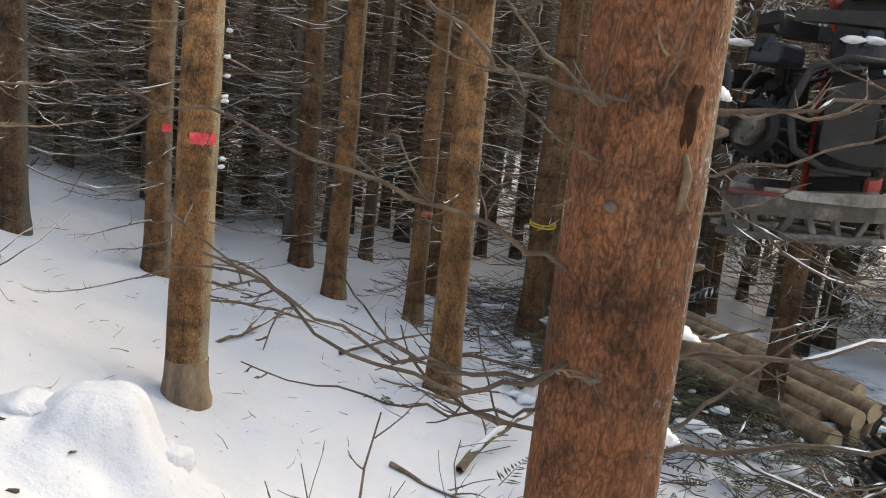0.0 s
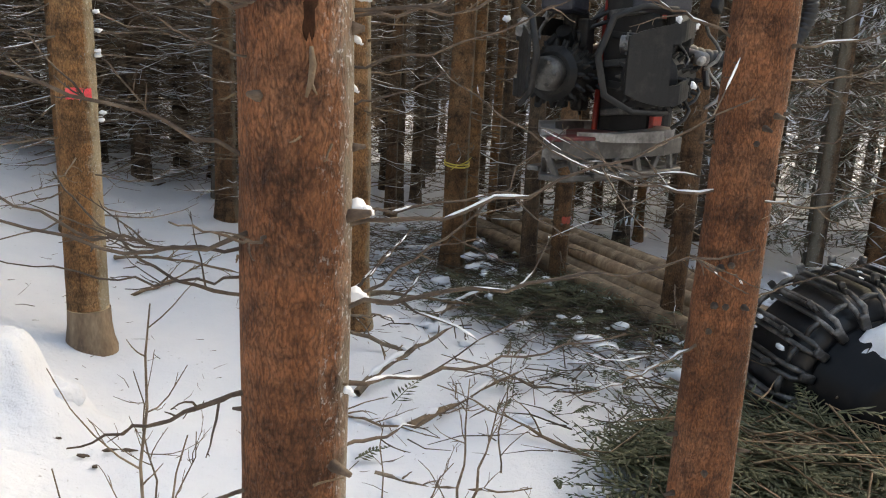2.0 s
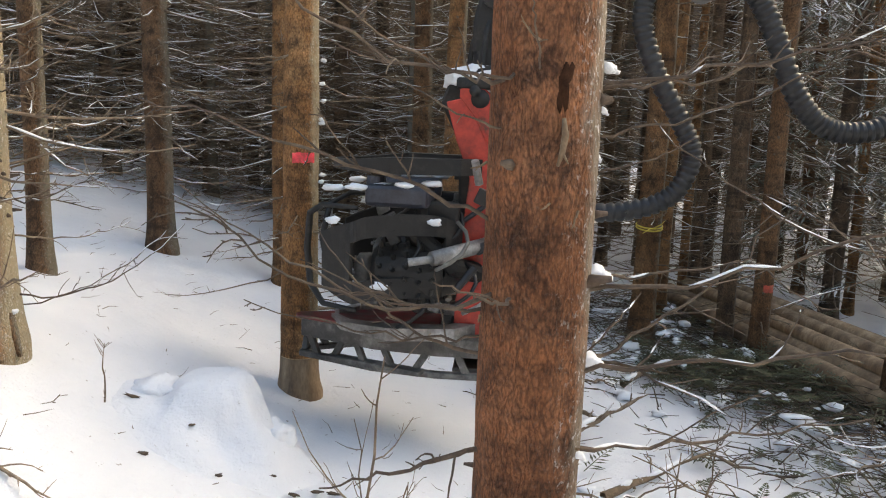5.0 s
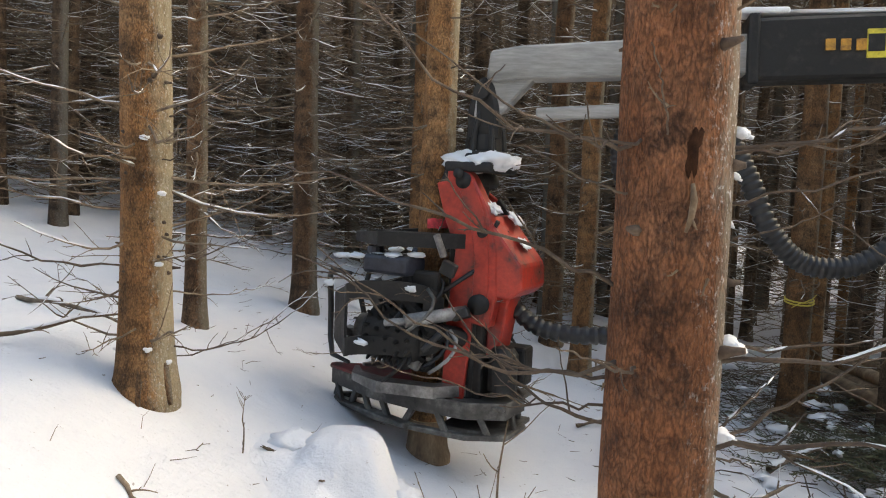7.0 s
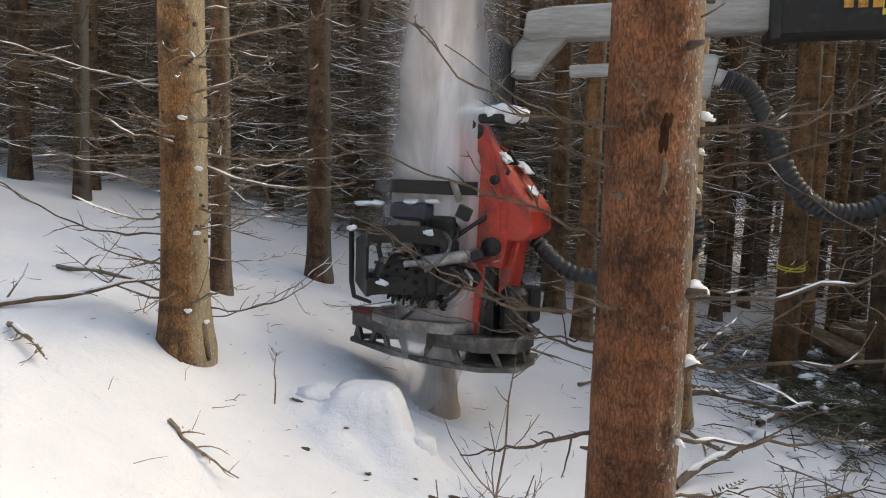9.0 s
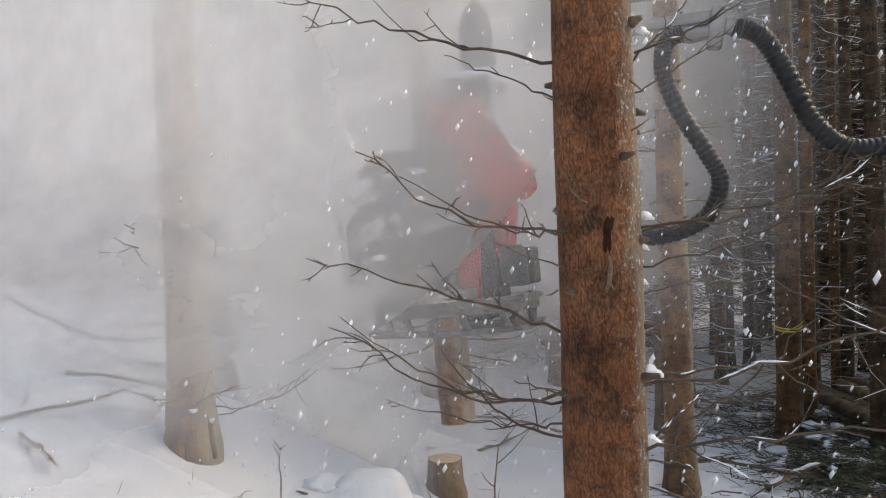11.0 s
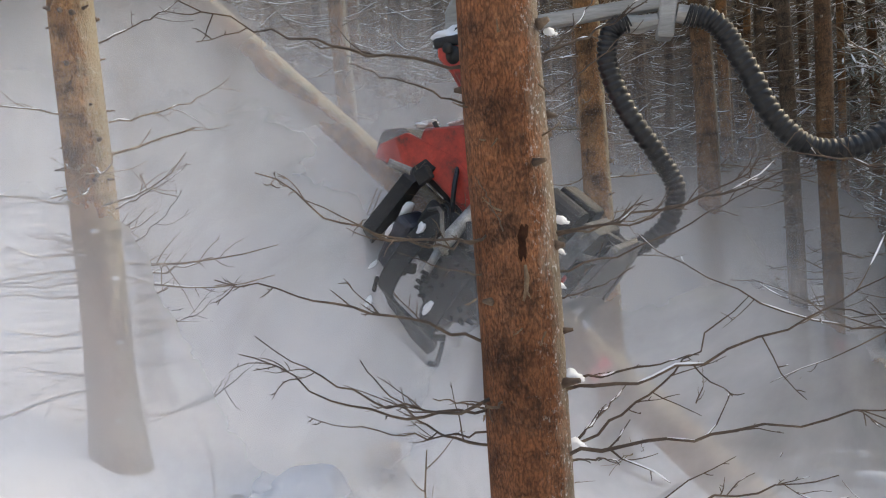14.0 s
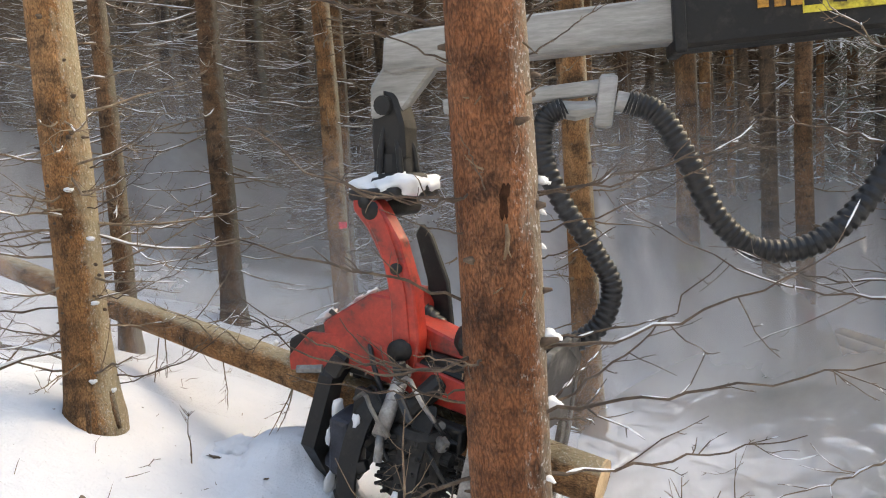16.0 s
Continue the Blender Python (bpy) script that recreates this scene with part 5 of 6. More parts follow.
        part("hoop", hp, BLACK, body, "black worn guard hoop")
        # bolts, blocks and pipe ends crowded round the roller
        rnd = random.Random(70 + sg)
        for k in range(18):
            ft = Shape()
            o = Vector((rnd.uniform(-0.72, 0.1), sg * rnd.uniform(0.26, 0.52), rnd.uniform(-0.62, 0.12)))
            if k % 3 == 0:
                ft.tube([o, o + Vector((rnd.uniform(-0.1, 0.1), sg * 0.05, rnd.uniform(-0.14, 0.14)))], [0.022, 0.02], 9)
            elif k % 3 == 1:
                ft.box(o, (rnd.uniform(0.05, 0.14), 0.05, rnd.uniform(0.03, 0.09)), Euler((rnd.uniform(-0.4, 0.4), rnd.uniform(-0.6, 0.6), 0)), 0.008)
            else:
                pts = [o + Vector((0.16 * math.sin(u * 0.5), sg * 0.05 * math.sin(u), 0.05 * u - 0.12)) for u in range(6)]
                ft.tube(pts, [0.011] * 6, 7)
            part("fitting", ft, (SAW_STEEL, BLACK, RUBBER, STEEL)[(k + (sg > 0)) % 4], body, smooth=k % 3 == 2)
        mt = Shape()
        mt.box((-0.42, sg * 0.3, 0.0), (0.34, 0.2, 0.12), Euler((0, 0, 0.15 * sg)), 0.025)
        mt.tube([(-0.55, sg * 0.3, 0.02), (-0.55, sg * 0.3, 0.1)], [0.06, 0.05], 12)
        part("valve_block", mt, simple("blue_black_steel", [(0.3, (0.012, 0.014, 0.02)), (0.7, (0.05, 0.055, 0.075))], 9, 0.45, 0.2, vary=False), body, "dark blue-black motor block", smooth=False)
        sk = Shape()
        for k in range(5):
            sk.lump((-0.25 - 0.13 * k, sg * (0.33 + 0.04 * (k % 2)), 0.07 - 0.01 * k), (0.06, 0.05, 0.018), k + sg, 2, 0.45)
        tagged(part("snow", sk, SNOW, body, "snow crumbs on the roller arms"), kind="stuff")
        b = Shape()
        b.tube([(0.05, sg * 0.24, -0.25), (-0.22, sg * 0.5, -0.3)], [0.04, 0.04], 12)
        b.tube([(-0.2, sg * 0.49, -0.3), (-0.34, sg * 0.52, -0.32)], [0.022, 0.022], 10)
        part("cylinder", b, STEEL, body, "hydraulic cylinder with bright rod")
        # curved knives, upper and lower
        for nm, z, reach, th in (("upper_knife", 0.16, 0.3, 0.085), ("lower_knife", -0.74, 0.27, 0.07)):
            kf = Shape()
            outer = [(0.05, sg * 0.15), (-0.1, sg * 0.34), (-0.34, sg * (reach + 0.08)), (-0.55, sg * 0.2), (-0.62, sg * 0.04)]
            inner = [(-0.6, sg * 0.03), (-0.52, sg * 0.14), (-0.34, sg * 0.25), (-0.14, sg * 0.24), (0.0, sg * 0.08)]
            outer = [(x * 1.35 if x < -0.2 else x, y * (1.15 if x < -0.2 else 1)) for x, y in outer]
            inner = [(x * 1.35 if x < -0.2 else x, y * (1.15 if x < -0.2 else 1)) for x, y in inner]
            pts = outer + inner
            bm = bmesh.new()
            lo = [bm.verts.new((x, y, z - th / 2)) for x, y in pts]
            hi = [bm.verts.new((x, y, z + th / 2 * (0.35 if i in (3, 4, 5, 6) else 1))) for i, (x, y) in enumerate(pts)]
            k2 = len(pts)
            for i in range(k2):
                bm.faces.new((lo[i], lo[(i + 1) % k2], hi[(i + 1) % k2], hi[i]))
            for i in range(4):
                bm.faces.new((lo[i], lo[k2 - 1 - i], lo[k2 - 2 - i], lo[i + 1]))
                bm.faces.new((hi[i], hi[i + 1], hi[k2 - 2 - i], hi[k2 - 1 - i]))
            bmesh.ops.recalc_face_normals(bm, faces=bm.faces[:])
            kf.add(bm, Matrix())
            part(nm, kf, STEEL if nm == "lower_knife" else BLACK, body, "curved delimbing knife", smooth=False)
    t = Shape()
    t.prism([(-0.16, 0.34), (0.02, 0.34), (0.02, 0.5), (-0.08, 0.62), (-0.2, 0.6), (-0.24, 0.5)], -0.1, 0.1, 0.015)
    part("top_knife", t, BLACK, body, "short fixed top knife", smooth=False)
    # saw box: deep plate housing with openings, reddish inside
    b = Shape()
    outer = [(0.3, -0.2), (0.32, 0.05), (0.2, 0.24), (-0.25, 0.29), (-0.7, 0.22), (-1.0, 0.06), (-1.0, -0.05), (-0.55, -0.25), (-0.2, -0.31), (0.1, -0.31)]

    # the housing lies behind and beside the stem, open towards it
    rim = [(x, y) for x, y in outer]
    for i in range(len(rim)):
        p, q = Vector((*rim[i], 0)), Vector((*rim[(i + 1) % len(rim)], 0))
        turned = Euler((0, 0, math.atan2(q.y - p.y, q.x - p.x)))
        b.box((p + q) / 2 + Vector((0, 0, -0.82)), ((q - p).length + 0.02, 0.025, 0.1), turned, 0.006)
        b.box((p + q) / 2 + Vector((0, 0, -0.975)), ((q - p).length + 0.03, 0.05, 0.035), turned, 0.008)
        count = max(1, int((q - p).length / 0.16))
        for k in range(count):
            o = p.lerp(q, (k + 0.5) / count)
            b.box(o + Vector((0, 0, -0.92)), (0.04, 0.03, 0.14), Euler((0, 0.55 if k % 2 else -0.45, turned.z)), 0.006)
    saw = part("saw_box", b, SAW_STEEL, body, "worn dark steel saw box", smooth=False)
    c = Shape()
    c.box((0.1, 0.0, -0.8), (0.42, 0.5, 0.03), None, 0.008)
    c.box((-0.55, -0.24, -0.96), (0.6, 0.08, 0.03), Euler((0, 0, -0.35)), 0.008)
    c.box((-0.45, 0.24, -0.96), (0.7, 0.08, 0.03), None, 0.008)
    c.box((0.1, 0.0, -0.97), (0.42, 0.46, 0.03), None, 0.008)
    part("cover_plate", c, SAW_STEEL, saw, "worn cover plate", smooth=False)
    c = Shape()
    c.prism([(-0.2, 0.24), (-0.66, 0.19), (-1.04, 0.04), (-1.06, 0.0), (-1.04, -0.04), (-0.55, -0.22), (-0.2, -0.26)], -0.775, -0.75, 0.006, Matrix.Rotation(radians(90), 4, "X"))
    part("guard", c, DARK_RED, saw, "dull dark red saw guard", smooth=False)
    m = Shape()
    m.tube([(0.24, -0.1, -0.72), (0.24, -0.1, -0.5), (0.24, -0.1, -0.46)], [0.09, 0.09, 0.06], 18)
    m.box((0.24, 0.1, -0.6), (0.18, 0.16, 0.24), None, 0.02)
    part("saw_motor", m, BLACK, body, smooth=False)
    for k in range(7):
        hs = Shape()
        rnd = random.Random(300 + k)
        a = Vector((0.2, rnd.uniform(-0.2, 0.2), rnd.uniform(-0.1, 0.3)))
        e = Vector((rnd.uniform(-0.3, 0.2), rnd.choice((-1, 1)) * rnd.uniform(0.2, 0.34), rnd.uniform(-0.7, -0.1)))
        mid = (a + e) / 2 + Vector((0.1, rnd.choice((-1, 1)) * 0.16, 0.05))
        pts = [a * (1 - t) ** 2 + mid * 2 * t * (1 - t) + e * t * t for t in [i / 12 for i in range(13)]]
        hs.tube(pts, [0.014] * 13, 8)
        part("hose", hs, RUBBER, body, "black hydraulic hose")
    # bring the body to its place on the pivot, the rotator to the arm's top
    for ob in (body, *body.children_recursive):
        ob.data.transform(Matrix.Translation((-0.12, 0, 0.2)))
    for ob in head.children:
        if ob.name.split(".")[0] in ("cross_plate", "rotator", "snow"):
            ob.data.transform(Matrix.Translation((0, 0, 0.1)))
    return head, body


HEAD, BODY = build_head()


# ---- the crane's boom with its hoses; origin at the link pin ----
def wound_hose(pts, r, n=300):
    """A hose bundle wrapped in a spiral guard."""
    P = [Vector(p) for p in pts]
    line = []
    m = len(P) - 1
    for i in range(n + 1):
        u = i / n * m
        k = min(int(u), m - 1)
        t = u - k
        p0, p1, p2, p3 = P[max(k - 1, 0)], P[k], P[k + 1], P[min(k + 2, m)]
        line.append(0.5 * (2 * p1 + (p2 - p0) * t + (2 * p0 - 5 * p1 + 4 * p2 - p3) * t * t + (3 * p1 - p0 - 3 * p2 + p3) * t ** 3))
    s = Shape()
    s.tube(line, [r * (1.1, 1.07, 1.04, 1.0, 0.86)[i % 5] for i in range(n + 1)], 14)
    return s


def build_boom():
    boom = new("crane_boom")
    tagged(boom, "grey telescopic crane boom with black outer section", "crane")
    s = Shape()
    s.prism([(0.1, -0.1), (0.16, -0.12), (0.3, -0.1), (1.75, -0.05), (1.75, 0.17), (0.3, 0.1), (0.12, 0.07)], -0.09, 0.09, 0.012)
    part("inner_beam", s, BOOM_GREY, boom, "scuffed grey inner beam", smooth=False)
    s = Shape()
    s.prism([(1.55, -0.1), (4.6, 0.0), (4.6, 0.34), (1.55, 0.235)], -0.13, 0.13, 0.02)
    s.box((1.57, 0, 0.07), (0.06, 0.3, 0.38), Euler((0, -0.03, 0)), 0.015)
    outer = part("outer_beam", s, BLACK, boom, "black outer beam", smooth=False)
    s = Shape()
    s.box((1.6, 0, 0.285), (0.3, 0.18, 0.035), None, 0.012)
    s.lump((2.3, 0, 0.28), (0.7, 0.1, 0.02), 3, 3, 0.3)
    part("snow", s, SNOW, boom, "snow on the beam")
    ang = Euler((0, -0.033, 0))
    s = Shape()
    s.box((2.75, -0.137, 0.115), (1.25, 0.012, 0.15), ang, 0.002)
    part("sticker", s, YELLOW, outer, "worn yellow sticker strip", smooth=False)
    s = Shape()
    for k, (x, w) in enumerate(((2.17, 0.08), (2.29, 0.06), (2.39, 0.09), (2.56, 0.05))):
        s.box((x, -0.144, 0.1 + 0.033 * (x - 2.2)), (w, 0.006, 0.09), Euler((0, -0.033 + 0.1 * (k % 2), 0)), 0.001)
    part("worn_lettering", s, BLACK, outer, "worn black lettering", smooth=False)
    cu = bpy.data.curves.new("lettering", "FONT")
    cu.body, cu.size, cu.extrude = "F-90", 0.17, 0.003
    txt = new("lettering_curve", cu)
    dg = bpy.context.evaluated_depsgraph_get()
    me = bpy.data.meshes.new_from_object(txt.evaluated_get(dg))
    bpy.data.objects.remove(txt)
    me.materials.clear()
    me.materials.append(BLACK)
    me.transform(Matrix.Translation((2.62, -0.146, 0.055)) @ Matrix.Rotation(0.033, 4, (0, -1, 0)) @ Matrix.Rotation(radians(90), 4, "X"))
    part("lettering", me, BLACK, outer, "black characters on yellow")
    s = Shape()
    for k in range(3):
        s.box((1.95 + 0.075 * k, -0.135, 0.09), (0.05, 0.01, 0.06), ang, 0.002)
    part("small_sticker", s, simple("orange_sticker", [(0.35, (0.25, 0.12, 0.02)), (0.6, (0.6, 0.3, 0.04))], 30, 0.5, vary=False), outer, "small worn orange sticker", smooth=False)
    # guide bar and hose bracket
    s = Shape()
    s.box((0.78, -0.02, -0.2), (0.8, 0.08, 0.075), Euler((0, -0.06, 0)), 0.012)
    s.box((1.2, -0.04, -0.25), (0.09, 0.14, 0.26), Euler((0, 0.15, 0)), 0.02)
    s.tube([(1.15, -0.06, -0.28), (1.05, -0.06, -0.29), (0.95, -0.06, -0.27)], [0.04, 0.05, 0.045], 10)
    s.tube([(1.25, -0.06, -0.25), (1.36, -0.06, -0.28)], [0.05, 0.05], 12)
    part("hose_bracket", s, BOOM_GREY, boom, "grey hose guide bracket", smooth=False)
    part("hose", wound_hose([(1.0, -0.06, -0.27), (0.9, -0.06, -0.32), (0.88, -0.06, -0.5), (0.97, -0.06, -0.75), (1.12, -0.05, -1.0), (1.2, -0.05, -1.2), (1.1, -0.03, -1.42), (0.82, 0, -1.52), (0.45, 0.02, -1.5), (0.2, 0.05, -1.3)], 0.052), RUBBER, boom, "hose bundle in black spiral guard")
    part("hose", wound_hose([(1.3, -0.06, -0.26), (1.45, -0.06, -0.33), (1.58, -0.06, -0.55), (1.72, -0.06, -0.85), (1.92, -0.05, -1.02), (2.2, -0.05, -0.99), (2.47, -0.03, -0.74), (2.66, 0, -0.35), (2.84, 0.0, 0.05)], 0.056), RUBBER, boom, "hose bundle in black spiral guard")
    for ob in boom.children_recursive:
        side, up = (-0.08, 0.2) if ob.name.split(".")[0] in ("hose", "hose_bracket") else (-0.1, 0.27)
        ob.data.transform(Matrix.Translation((side, 0, up)))
    s = Shape()
    s.prism([(-0.08, -0.06), (0.06, -0.07), (0.28, 0.18), (0.28, 0.33), (0.1, 0.33), (-0.07, 0.1)], -0.07, 0.07, 0.015)
    part("boom_tip", s, BOOM_GREY, boom, "grey boom tip with link pin", smooth=False)
    return boom


BOOM = build_boom()


# ---- the tree that is felled; origin at the saw cut ----
def build_felled():
    rnd = random.Random(54)
    tree = new("spruce_tree")
    tagged(tree, "felled spruce with red paint mark, cut at its foot", "tree")
    s = Shape()
    n, rows, L = 36, 90, 11.0
    for j in range(rows + 1):
        z = L * (j / rows) ** 1.2
        for k in range(n):
            a = 2 * math.pi * k / n
            q = BR * (1 - 0.8 * z / (L + 1)) * (1 + 0.05 * noise.noise((math.cos(a) * 1.6, math.sin(a) * 1.6, z * 1.5)) + 0.02 * noise.noise((math.cos(a) * 6, math.sin(a) * 6, z * 8)))
            s.v.append(Vector((q * math.cos(a), q * math.sin(a), z)))
    s.f = [(j * n + k, j * n + (k + 1) % n, (j + 1) * n + (k + 1) % n, (j + 1) * n + k) for j in range(rows) for k in range(n)]
    s.f.append(tuple(rows * n + k for k in range(n)))
    part("trunk", s, BARK_TAN, tree)
    c = Shape()
    c.tube([(0, 0, 0.001), (0, 0, 0.012)], [BR * 0.98, BR * 0.98], 36)
    part("cut_face", c, WOOD_CUT, tree, "pale sawn butt", smooth=False)
    part("paint_mark", band(BR * 1.03, 1.25, 0.06, radians(252), radians(318), rnd), PAINT, tree, "fluorescent red marking paint")
    for zz, ln in ((0.55, 0.9), (0.62, 0.8), (0.7, 0.7), (0.8, 0.9), (0.45, 0.6), (0.9, 0.8), (1.0, 0.7), (1.2, 0.35), (1.55, 0.5), (0.38, 0.5), (1.7, 0.7), (1.85, 0.6), (2.2, 0.9), (2.35, 0.8), (2.5, 0.9), (2.8, 0.9), (3.0, 1.0)):
        for _ in range(2):
            a = rnd.uniform(0, 2 * math.pi)
            b, sn = Shape(), Shape()
            st = Vector((math.cos(a) * BR * 0.85, math.sin(a) * BR * 0.85, zz))
            ln2 = ln * rnd.uniform(0.4, 0.8)
            limb(b, sn, st, st + Vector((math.cos(a) * ln2, math.sin(a) * ln2, rnd.uniform(-0.15, 0.1))), 0.005, rnd, 0.06, 6, 4, 6, 0.2)
            ob = part("branch", b, TWIG, tree)
            if sn.v:
                tagged(part("snow", sn, SNOW, ob, "thin line of snow"), kind="stuff")
    for k in range(8):
        z, a = 1.05 + rnd.uniform(0, 1.2), rnd.uniform(-0.7, 0.2)
        sn = Shape()
        sn.lump((math.cos(a) * BR * 1.12, math.sin(a) * BR * 1.12, z), (0.02, 0.018, 0.012), k, 2, 0.6)
        part("snow", sn, SNOW, tree, "small cushion of snow")
    return tree


FELLED = build_felled()


# ---- powder snow in the air ----
def veil_mesh(name, w, h, bow, mat):
    s = Shape()
    nx, nz = 14, 10
    for j in range(nz + 1):
        for i in range(nx + 1):
            u, v = 2 * i / nx - 1, 2 * j / nz - 1
            s.v.append(Vector((u * w / 2, -bow * (1 - u * u) * (1 - v * v) + 0.1 * noise.noise((u * 2, v * 2, w)), v * h / 2)))
    s.f = [(j * (nx + 1) + i, j * (nx + 1) + i + 1, (j + 1) * (nx + 1) + i + 1, (j + 1) * (nx + 1) + i) for j in range(nz) for i in range(nx)]
    return s.mesh(name, mat)


VEILS = []


def veil(rows, strength, seed, scale=1.0, low=0.35, high=0.62, size=(5.8, 5.8)):
    me = veil_mesh("snow_dust", size[0], size[1], 0.5, dust_material("powder_snow", strength, seed, low, high))
    ob = tagged(part("snow_dust", me, None), "drifting cloud of fine powder snow", "snow dust", "clouds of powder snow")
    ob.scale = scale if isinstance(scale, tuple) else (scale, scale, scale)
    VEILS.append((ob, rows))


def flakes(count, spread, seed, rows, size=(0.004, 0.014)):
    rnd = random.Random(seed)
    s = Shape()
    for _ in range(count):
        p = Vector((rnd.uniform(-1, 1) * spread[0], rnd.uniform(-1, 1) * spread[1], rnd.uniform(-1, 1) * spread[2]))
        q = rnd.uniform(*size) * (1 if rnd.random() < 0.9 else 2.0)
        d = [Vector((q * 0.55, 0, 0.2 * q)), Vector((0, q * 0.55, 0)), Vector((0.2 * q, 0, q * 1.0))]
        b = len(s.v)
        s.v += [p + d[0], p + d[1], p - d[0], p - d[1], p + d[2], p - d[2]]
        s.f += [(b + i, b + (i + 1) % 4, b + 4) for i in range(4)] + [(b + (i + 1) % 4, b + i, b + 5) for i in range(4)]
    ob = tagged(part("falling_snow", s, SNOW), "shower of small falling snow clumps", "snow", kind="stuff")
    VEILS.append((ob, rows))


HIGH = 13.0
# seconds and place of each cloud: shed from the crown, settling over the clearing, drifting off
veil([(0, (-1.2, 6.2, HIGH)), (8.6, (-1.2, 6.2, HIGH)), (10.3, (-1.1, 6.1, 2.7)), (11.0, (-1.5, 5.75, 2.6)), (12.5, (-1.3, 4.8, 2.2)), (13.5, (-1.8, 5.6, 1.6)), (14.2, (-2.0, 5.0, 0.7)), (15, (-2.7, 5.2, 0.1)), (16, (-4.6, 6, -0.6))], 0.8, 1, 1.25)
veil([(0, (-2.6, 5.2, HIGH)), (8.8, (-2.6, 5.2, HIGH)), (10.3, (-1.1, 4.9, 4.6)), (11.0, (-1.8, 3.9, 3.7)), (12.2, (-1.2, 3.4, 2.2)), (13.5, (-1.6, 4.9, 1.6)), (14.2, (-2.3, 4.9, 0.6)), (15, (-2.8, 4.9, -0.1)), (16, (-4.2, 5, -0.5))], 0.8, 2, 1.1)
veil([(0, (0.4, 7.2, HIGH)), (8.9, (0.4, 7.2, HIGH)), (10.3, (-1.5, 7.4, 5.3)), (11.0, (-1.0, 7.0, 3.2)), (12.5, (-0.9, 6.6, 2.4)), (13.5, (-0.4, 6.8, 1.2)), (14.5, (0.4, 7.2, -0.3)), (16, (1.0, 7.4, -0.7))], 0.8, 3, 1.3)
veil([(0, (-3.0, 3.2, HIGH)), (9.0, (-3.0, 3.2, HIGH)), (10.3, (-2.9, 3.2, 4.4)), (11.0, (-2.2, 3.1, 2.8)), (12.2, (-1.3, 2.75, 2.3)), (13.2, (-1.4, 2.8, 1.8)), (14.1, (-2.4, 3.0, 0.7)), (15, (-2.9, 3.1, 0.0)), (16, (-4.4, 3.4, -0.4))], 0.7, 4, 0.9)
veil([(0, (0.8, 4.8, HIGH)), (9.6, (0.8, 4.8, HIGH)), (11.0, (-0.3, 4.9, 5.0)), (11.7, (-0.3, 4.6, 2.8)), (12.5, (0.35, 4.3, 1.3)), (13.4, (0.7, 4.2, 0.5)), (14.5, (1.5, 4.0, -0.3)), (16, (1.95, 4.2, -0.55))], 0.85, 5, 0.8)
veil([(0, (-2.0, 9.0, HIGH)), (9.0, (-2.0, 9.0, HIGH)), (10.5, (-0.8, 9.0, 6.2)), (12.5, (-1.8, 8.6, 2.8)), (14.5, (-2.6, 8.6, 0.8)), (16, (-3.8, 8.8, 0.4))], 0.7, 6, 1.4)
veil([(0, (1.6, 8.8, HIGH)), (10.0, (1.6, 8.8, HIGH)), (11.6, (-0.2, 9.0, 4.5)), (12.8, (0.2, 8.6, 1.6)), (14.5, (2.8, 8.6, -0.5)), (16, (3.2, 8.8, -0.7))], 0.75, 7, 1.3)
# thin column trickling down the stem
veil([(0, (-0.42, 5.1, HIGH - 2)), (6.2, (-0.42, 5.1, HIGH - 2)), (7.3, (-0.42, 5.15, 4.6)), (8.2, (-0.42, 5.15, 3.7)), (9.6, (-0.7, 5.2, 0.4)), (11, (-0.8, 5.2, -1.2)), (16, (-0.9, 5.2, -1.4))], 0.95, 8, (0.14, 0.14, 0.8), 0.33, 0.6)
flakes(1300, (2.4, 1.8, 1.5), 41, [(0, (-0.6, 4.8, HIGH)), (8.3, (-0.6, 4.8, HIGH)), (10.3, (-0.6, 4.6, 3.0)), (10.7, (-0.6, 4.6, 2.3)), (11.2, (-0.6, 4.6, 1.0)), (12, (-0.6, 4.6, -1.8)), (16, (-0.6, 4.6, -2.2))], (0.005, 0.018))
flakes(1300, (2.8, 1.8, 1.5), 42, [(0, (0.2, 4.2, HIGH + 3)), (8.6, (0.2, 4.2, HIGH + 3)), (10.3, (0.2, 4.2, 4.4)), (10.7, (0.2, 4.2, 3.4)), (11.2, (0.2, 4.2, 2.0)), (12.2, (0.2, 4.2, -0.4)), (13, (0.2, 4.2, -1.8)), (16, (0.2, 4.2, -2.2))], (0.003, 0.011))
flakes(90, (0.5, 0.4, 1.0), 43, [(0, (-0.4, 5.3, HIGH)), (6.0, (-0.4, 5.3, HIGH)), (7.3, (-0.4, 5.2, 2.3)), (8.2, (-0.4, 5.2, 1.4)), (9.2, (-0.4, 5.2, -1.0)), (16, (-0.4, 5.2, -1.3))], (0.004, 0.012))


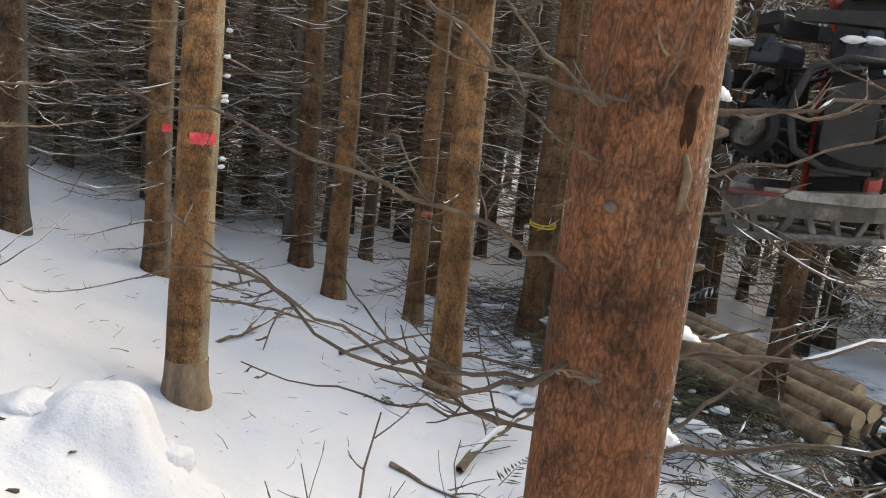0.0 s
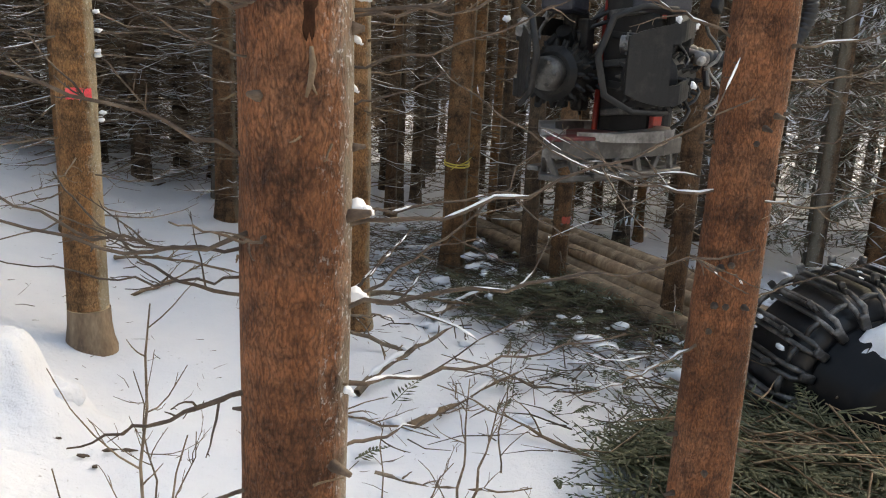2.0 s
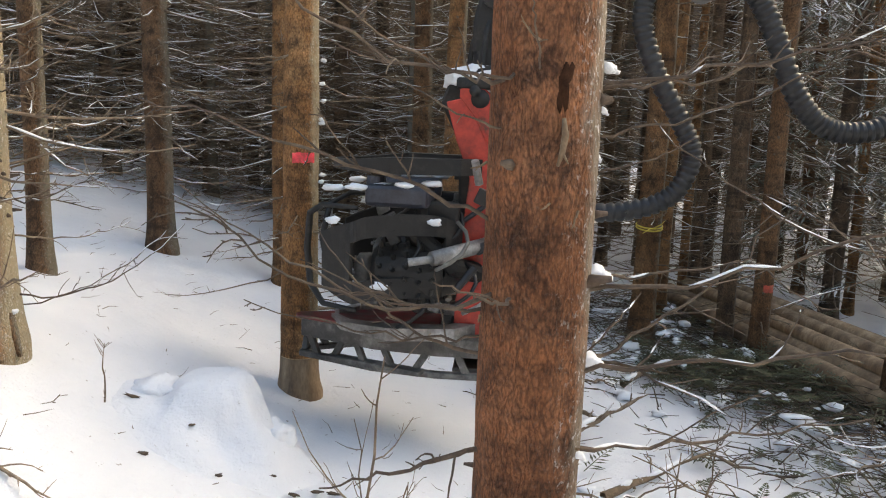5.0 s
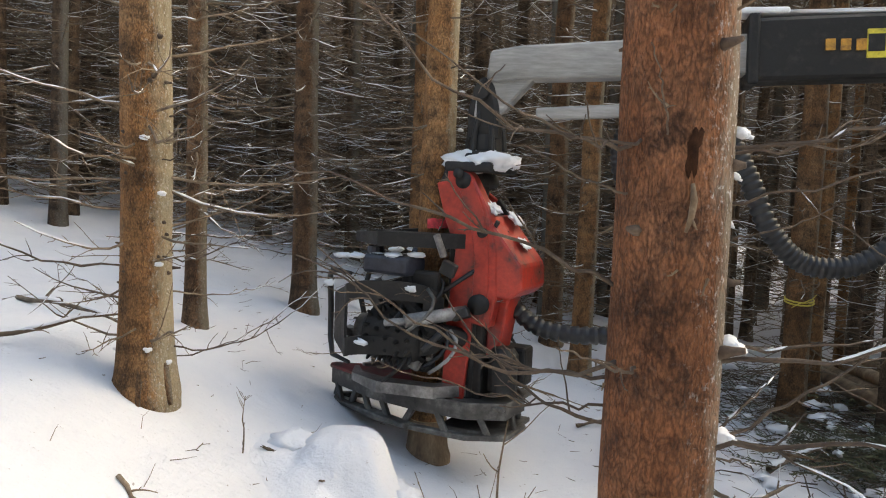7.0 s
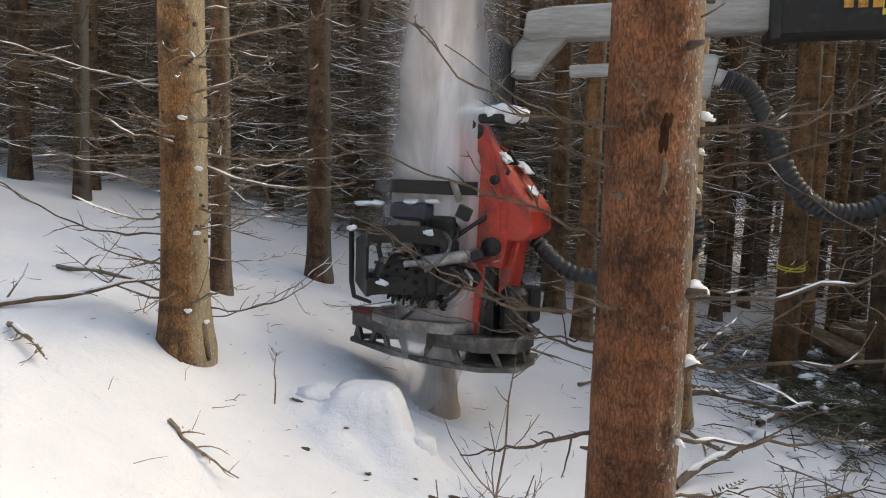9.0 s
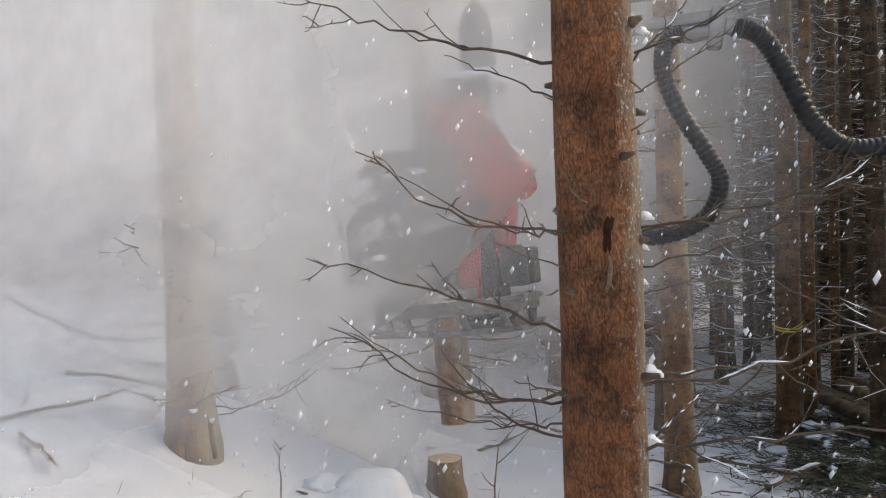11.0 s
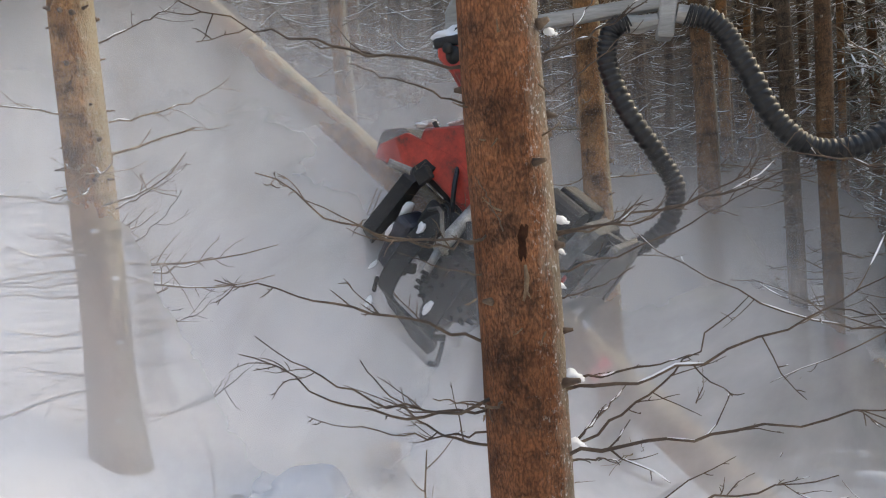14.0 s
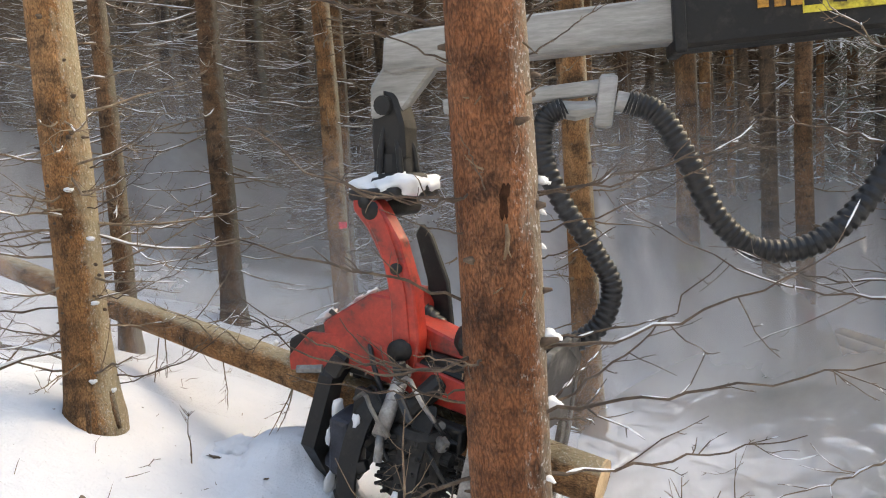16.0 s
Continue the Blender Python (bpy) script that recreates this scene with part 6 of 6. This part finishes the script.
# ---- what moves ----
# seconds, stem's place in the saw, yaw, tilt, length of stem beyond the saw
HEAD_ROWS = [
    (0.0, (2.85, 4.75, 1.55), 20, 0), (0.6, (2.72, 4.8, 1.42), 20, 0), (1.0, (2.62, 4.85, 1.35), 22, 0), (1.5, (2.55, 4.85, 1.36), 25, 0), (2.0, (2.52, 4.9, 1.4), 38, 0), (2.8, (2.42, 4.95, 1.42), 50, 0),
    (3.5, (2.3, 4.9, 1.28), 50, 0), (3.8, (1.95, 5.0, 1.17), 30, 0), (4.0, (1.68, 5.05, 1.1), 15, 0), (4.2, (1.45, 5.1, 1.05), 8, 0), (4.5, (1.0, 5.05, 0.88), 0, 0), (4.7, (0.68, 5.0, 0.72), -4, 0),
    (5.0, (0.24, 5.0, 0.6), -8, 0), (5.2, (0.1, 5.0, 0.48), -12, 0), (5.7, (-0.2, 5.15, 0.42), -14, 0), (6.4, (-0.42, 5.38, 0.48), -18, 0), (7.0, (BX, BY, CUT), -20, 0), (8.2, (BX, BY, CUT), -20, 0),
]
CUT_ROWS = [
    (8.5, (BX, BY, CUT), -20, 0, 0.0), (9.4, (-0.5, BY, 0.9), -18, 0, 0.25), (10.3, (-0.55, 5.36, 1.4), -15, 0, 0.45), (11.0, (-0.45, 5.25, 1.4), -16, -5, 0.6), (12.0, (-0.1, 5.0, 1.42), -22, -18, 1.0),
    (13.0, (0.2, 4.8, 1.44), -27, -34, 1.4), (14.0, (0.68, 4.35, 1.4), -30, -49, 1.52), (14.5, (0.72, 4.28, 1.37), -29.6, -53, 1.5), (15.0, (0.7, 4.0, 1.3), -28, -63, 1.3),
    (15.5, (0.68, 3.86, 0.95), -29.7, -72.9, 0.5), (16.0, (0.62, 3.87, 0.66), -27.8, -77.7, 0.28),
]


# seconds, how far the boom's tip is off the rotator's axis: along x, up
SWING = [(0, 0, 0), (4.5, 0, 0), (5.0, 0, 0.2), (7.0, 0, -0.1), (8.2, 0, -0.12), (10.3, 0.4, -0.1), (11.0, 0.38, -0.15), (12.0, 0.3, -0.3), (13.0, 0.1, -0.34), (14.0, -0.1, -0.36), (14.5, 0, -0.36), (15.0, 0, -0.33), (15.5, -0.06, -0.17), (16, -0.03, 0)]


def swing(t):
    for (t0, x0, z0), (t1, x1, z1) in zip(SWING, SWING[1:]):
        if t <= t1:
            u = (t - t0) / (t1 - t0)
            return Vector((x0 + (x1 - x0) * u, 0, z0 + (z1 - z0) * u))
    return Vector()


def motions():
    rows = [(*r, None) for r in HEAD_ROWS] + CUT_ROWS
    heads, tilts, booms, stems = [], [], [], [(0, pose(BX, BY, CUT)), (8.2, pose(BX, BY, CUT))]
    for t, saw, yaw, tilt, beyond in rows:
        turn, lean = pose(0, 0, 0, 0, 0, yaw), pose(0, 0, 0, 0, tilt, 0)
        pivot = Vector(saw) - turn @ lean @ Vector((-0.42, 0, -0.8))
        heads.append((t, pose(*pivot, 0, 0, yaw)))
        tilts.append((t, lean))
        booms.append((t, pose(*(pivot + turn @ Vector((-0.1, 0, 1.25)) + swing(t)), 0, 0, -7)))
        if beyond is not None:
            stems.append((t, pose(*saw) @ turn @ lean @ pose(0, 0, -beyond) if beyond else pose(BX, BY, CUT)))
    walk(HEAD, heads)
    walk(BODY, tilts)
    walk(BOOM, booms)
    walk(FELLED, stems)
    for ob, path in VEILS:
        walk(ob, [(t, pose(*p)) for t, p in path])


motions()
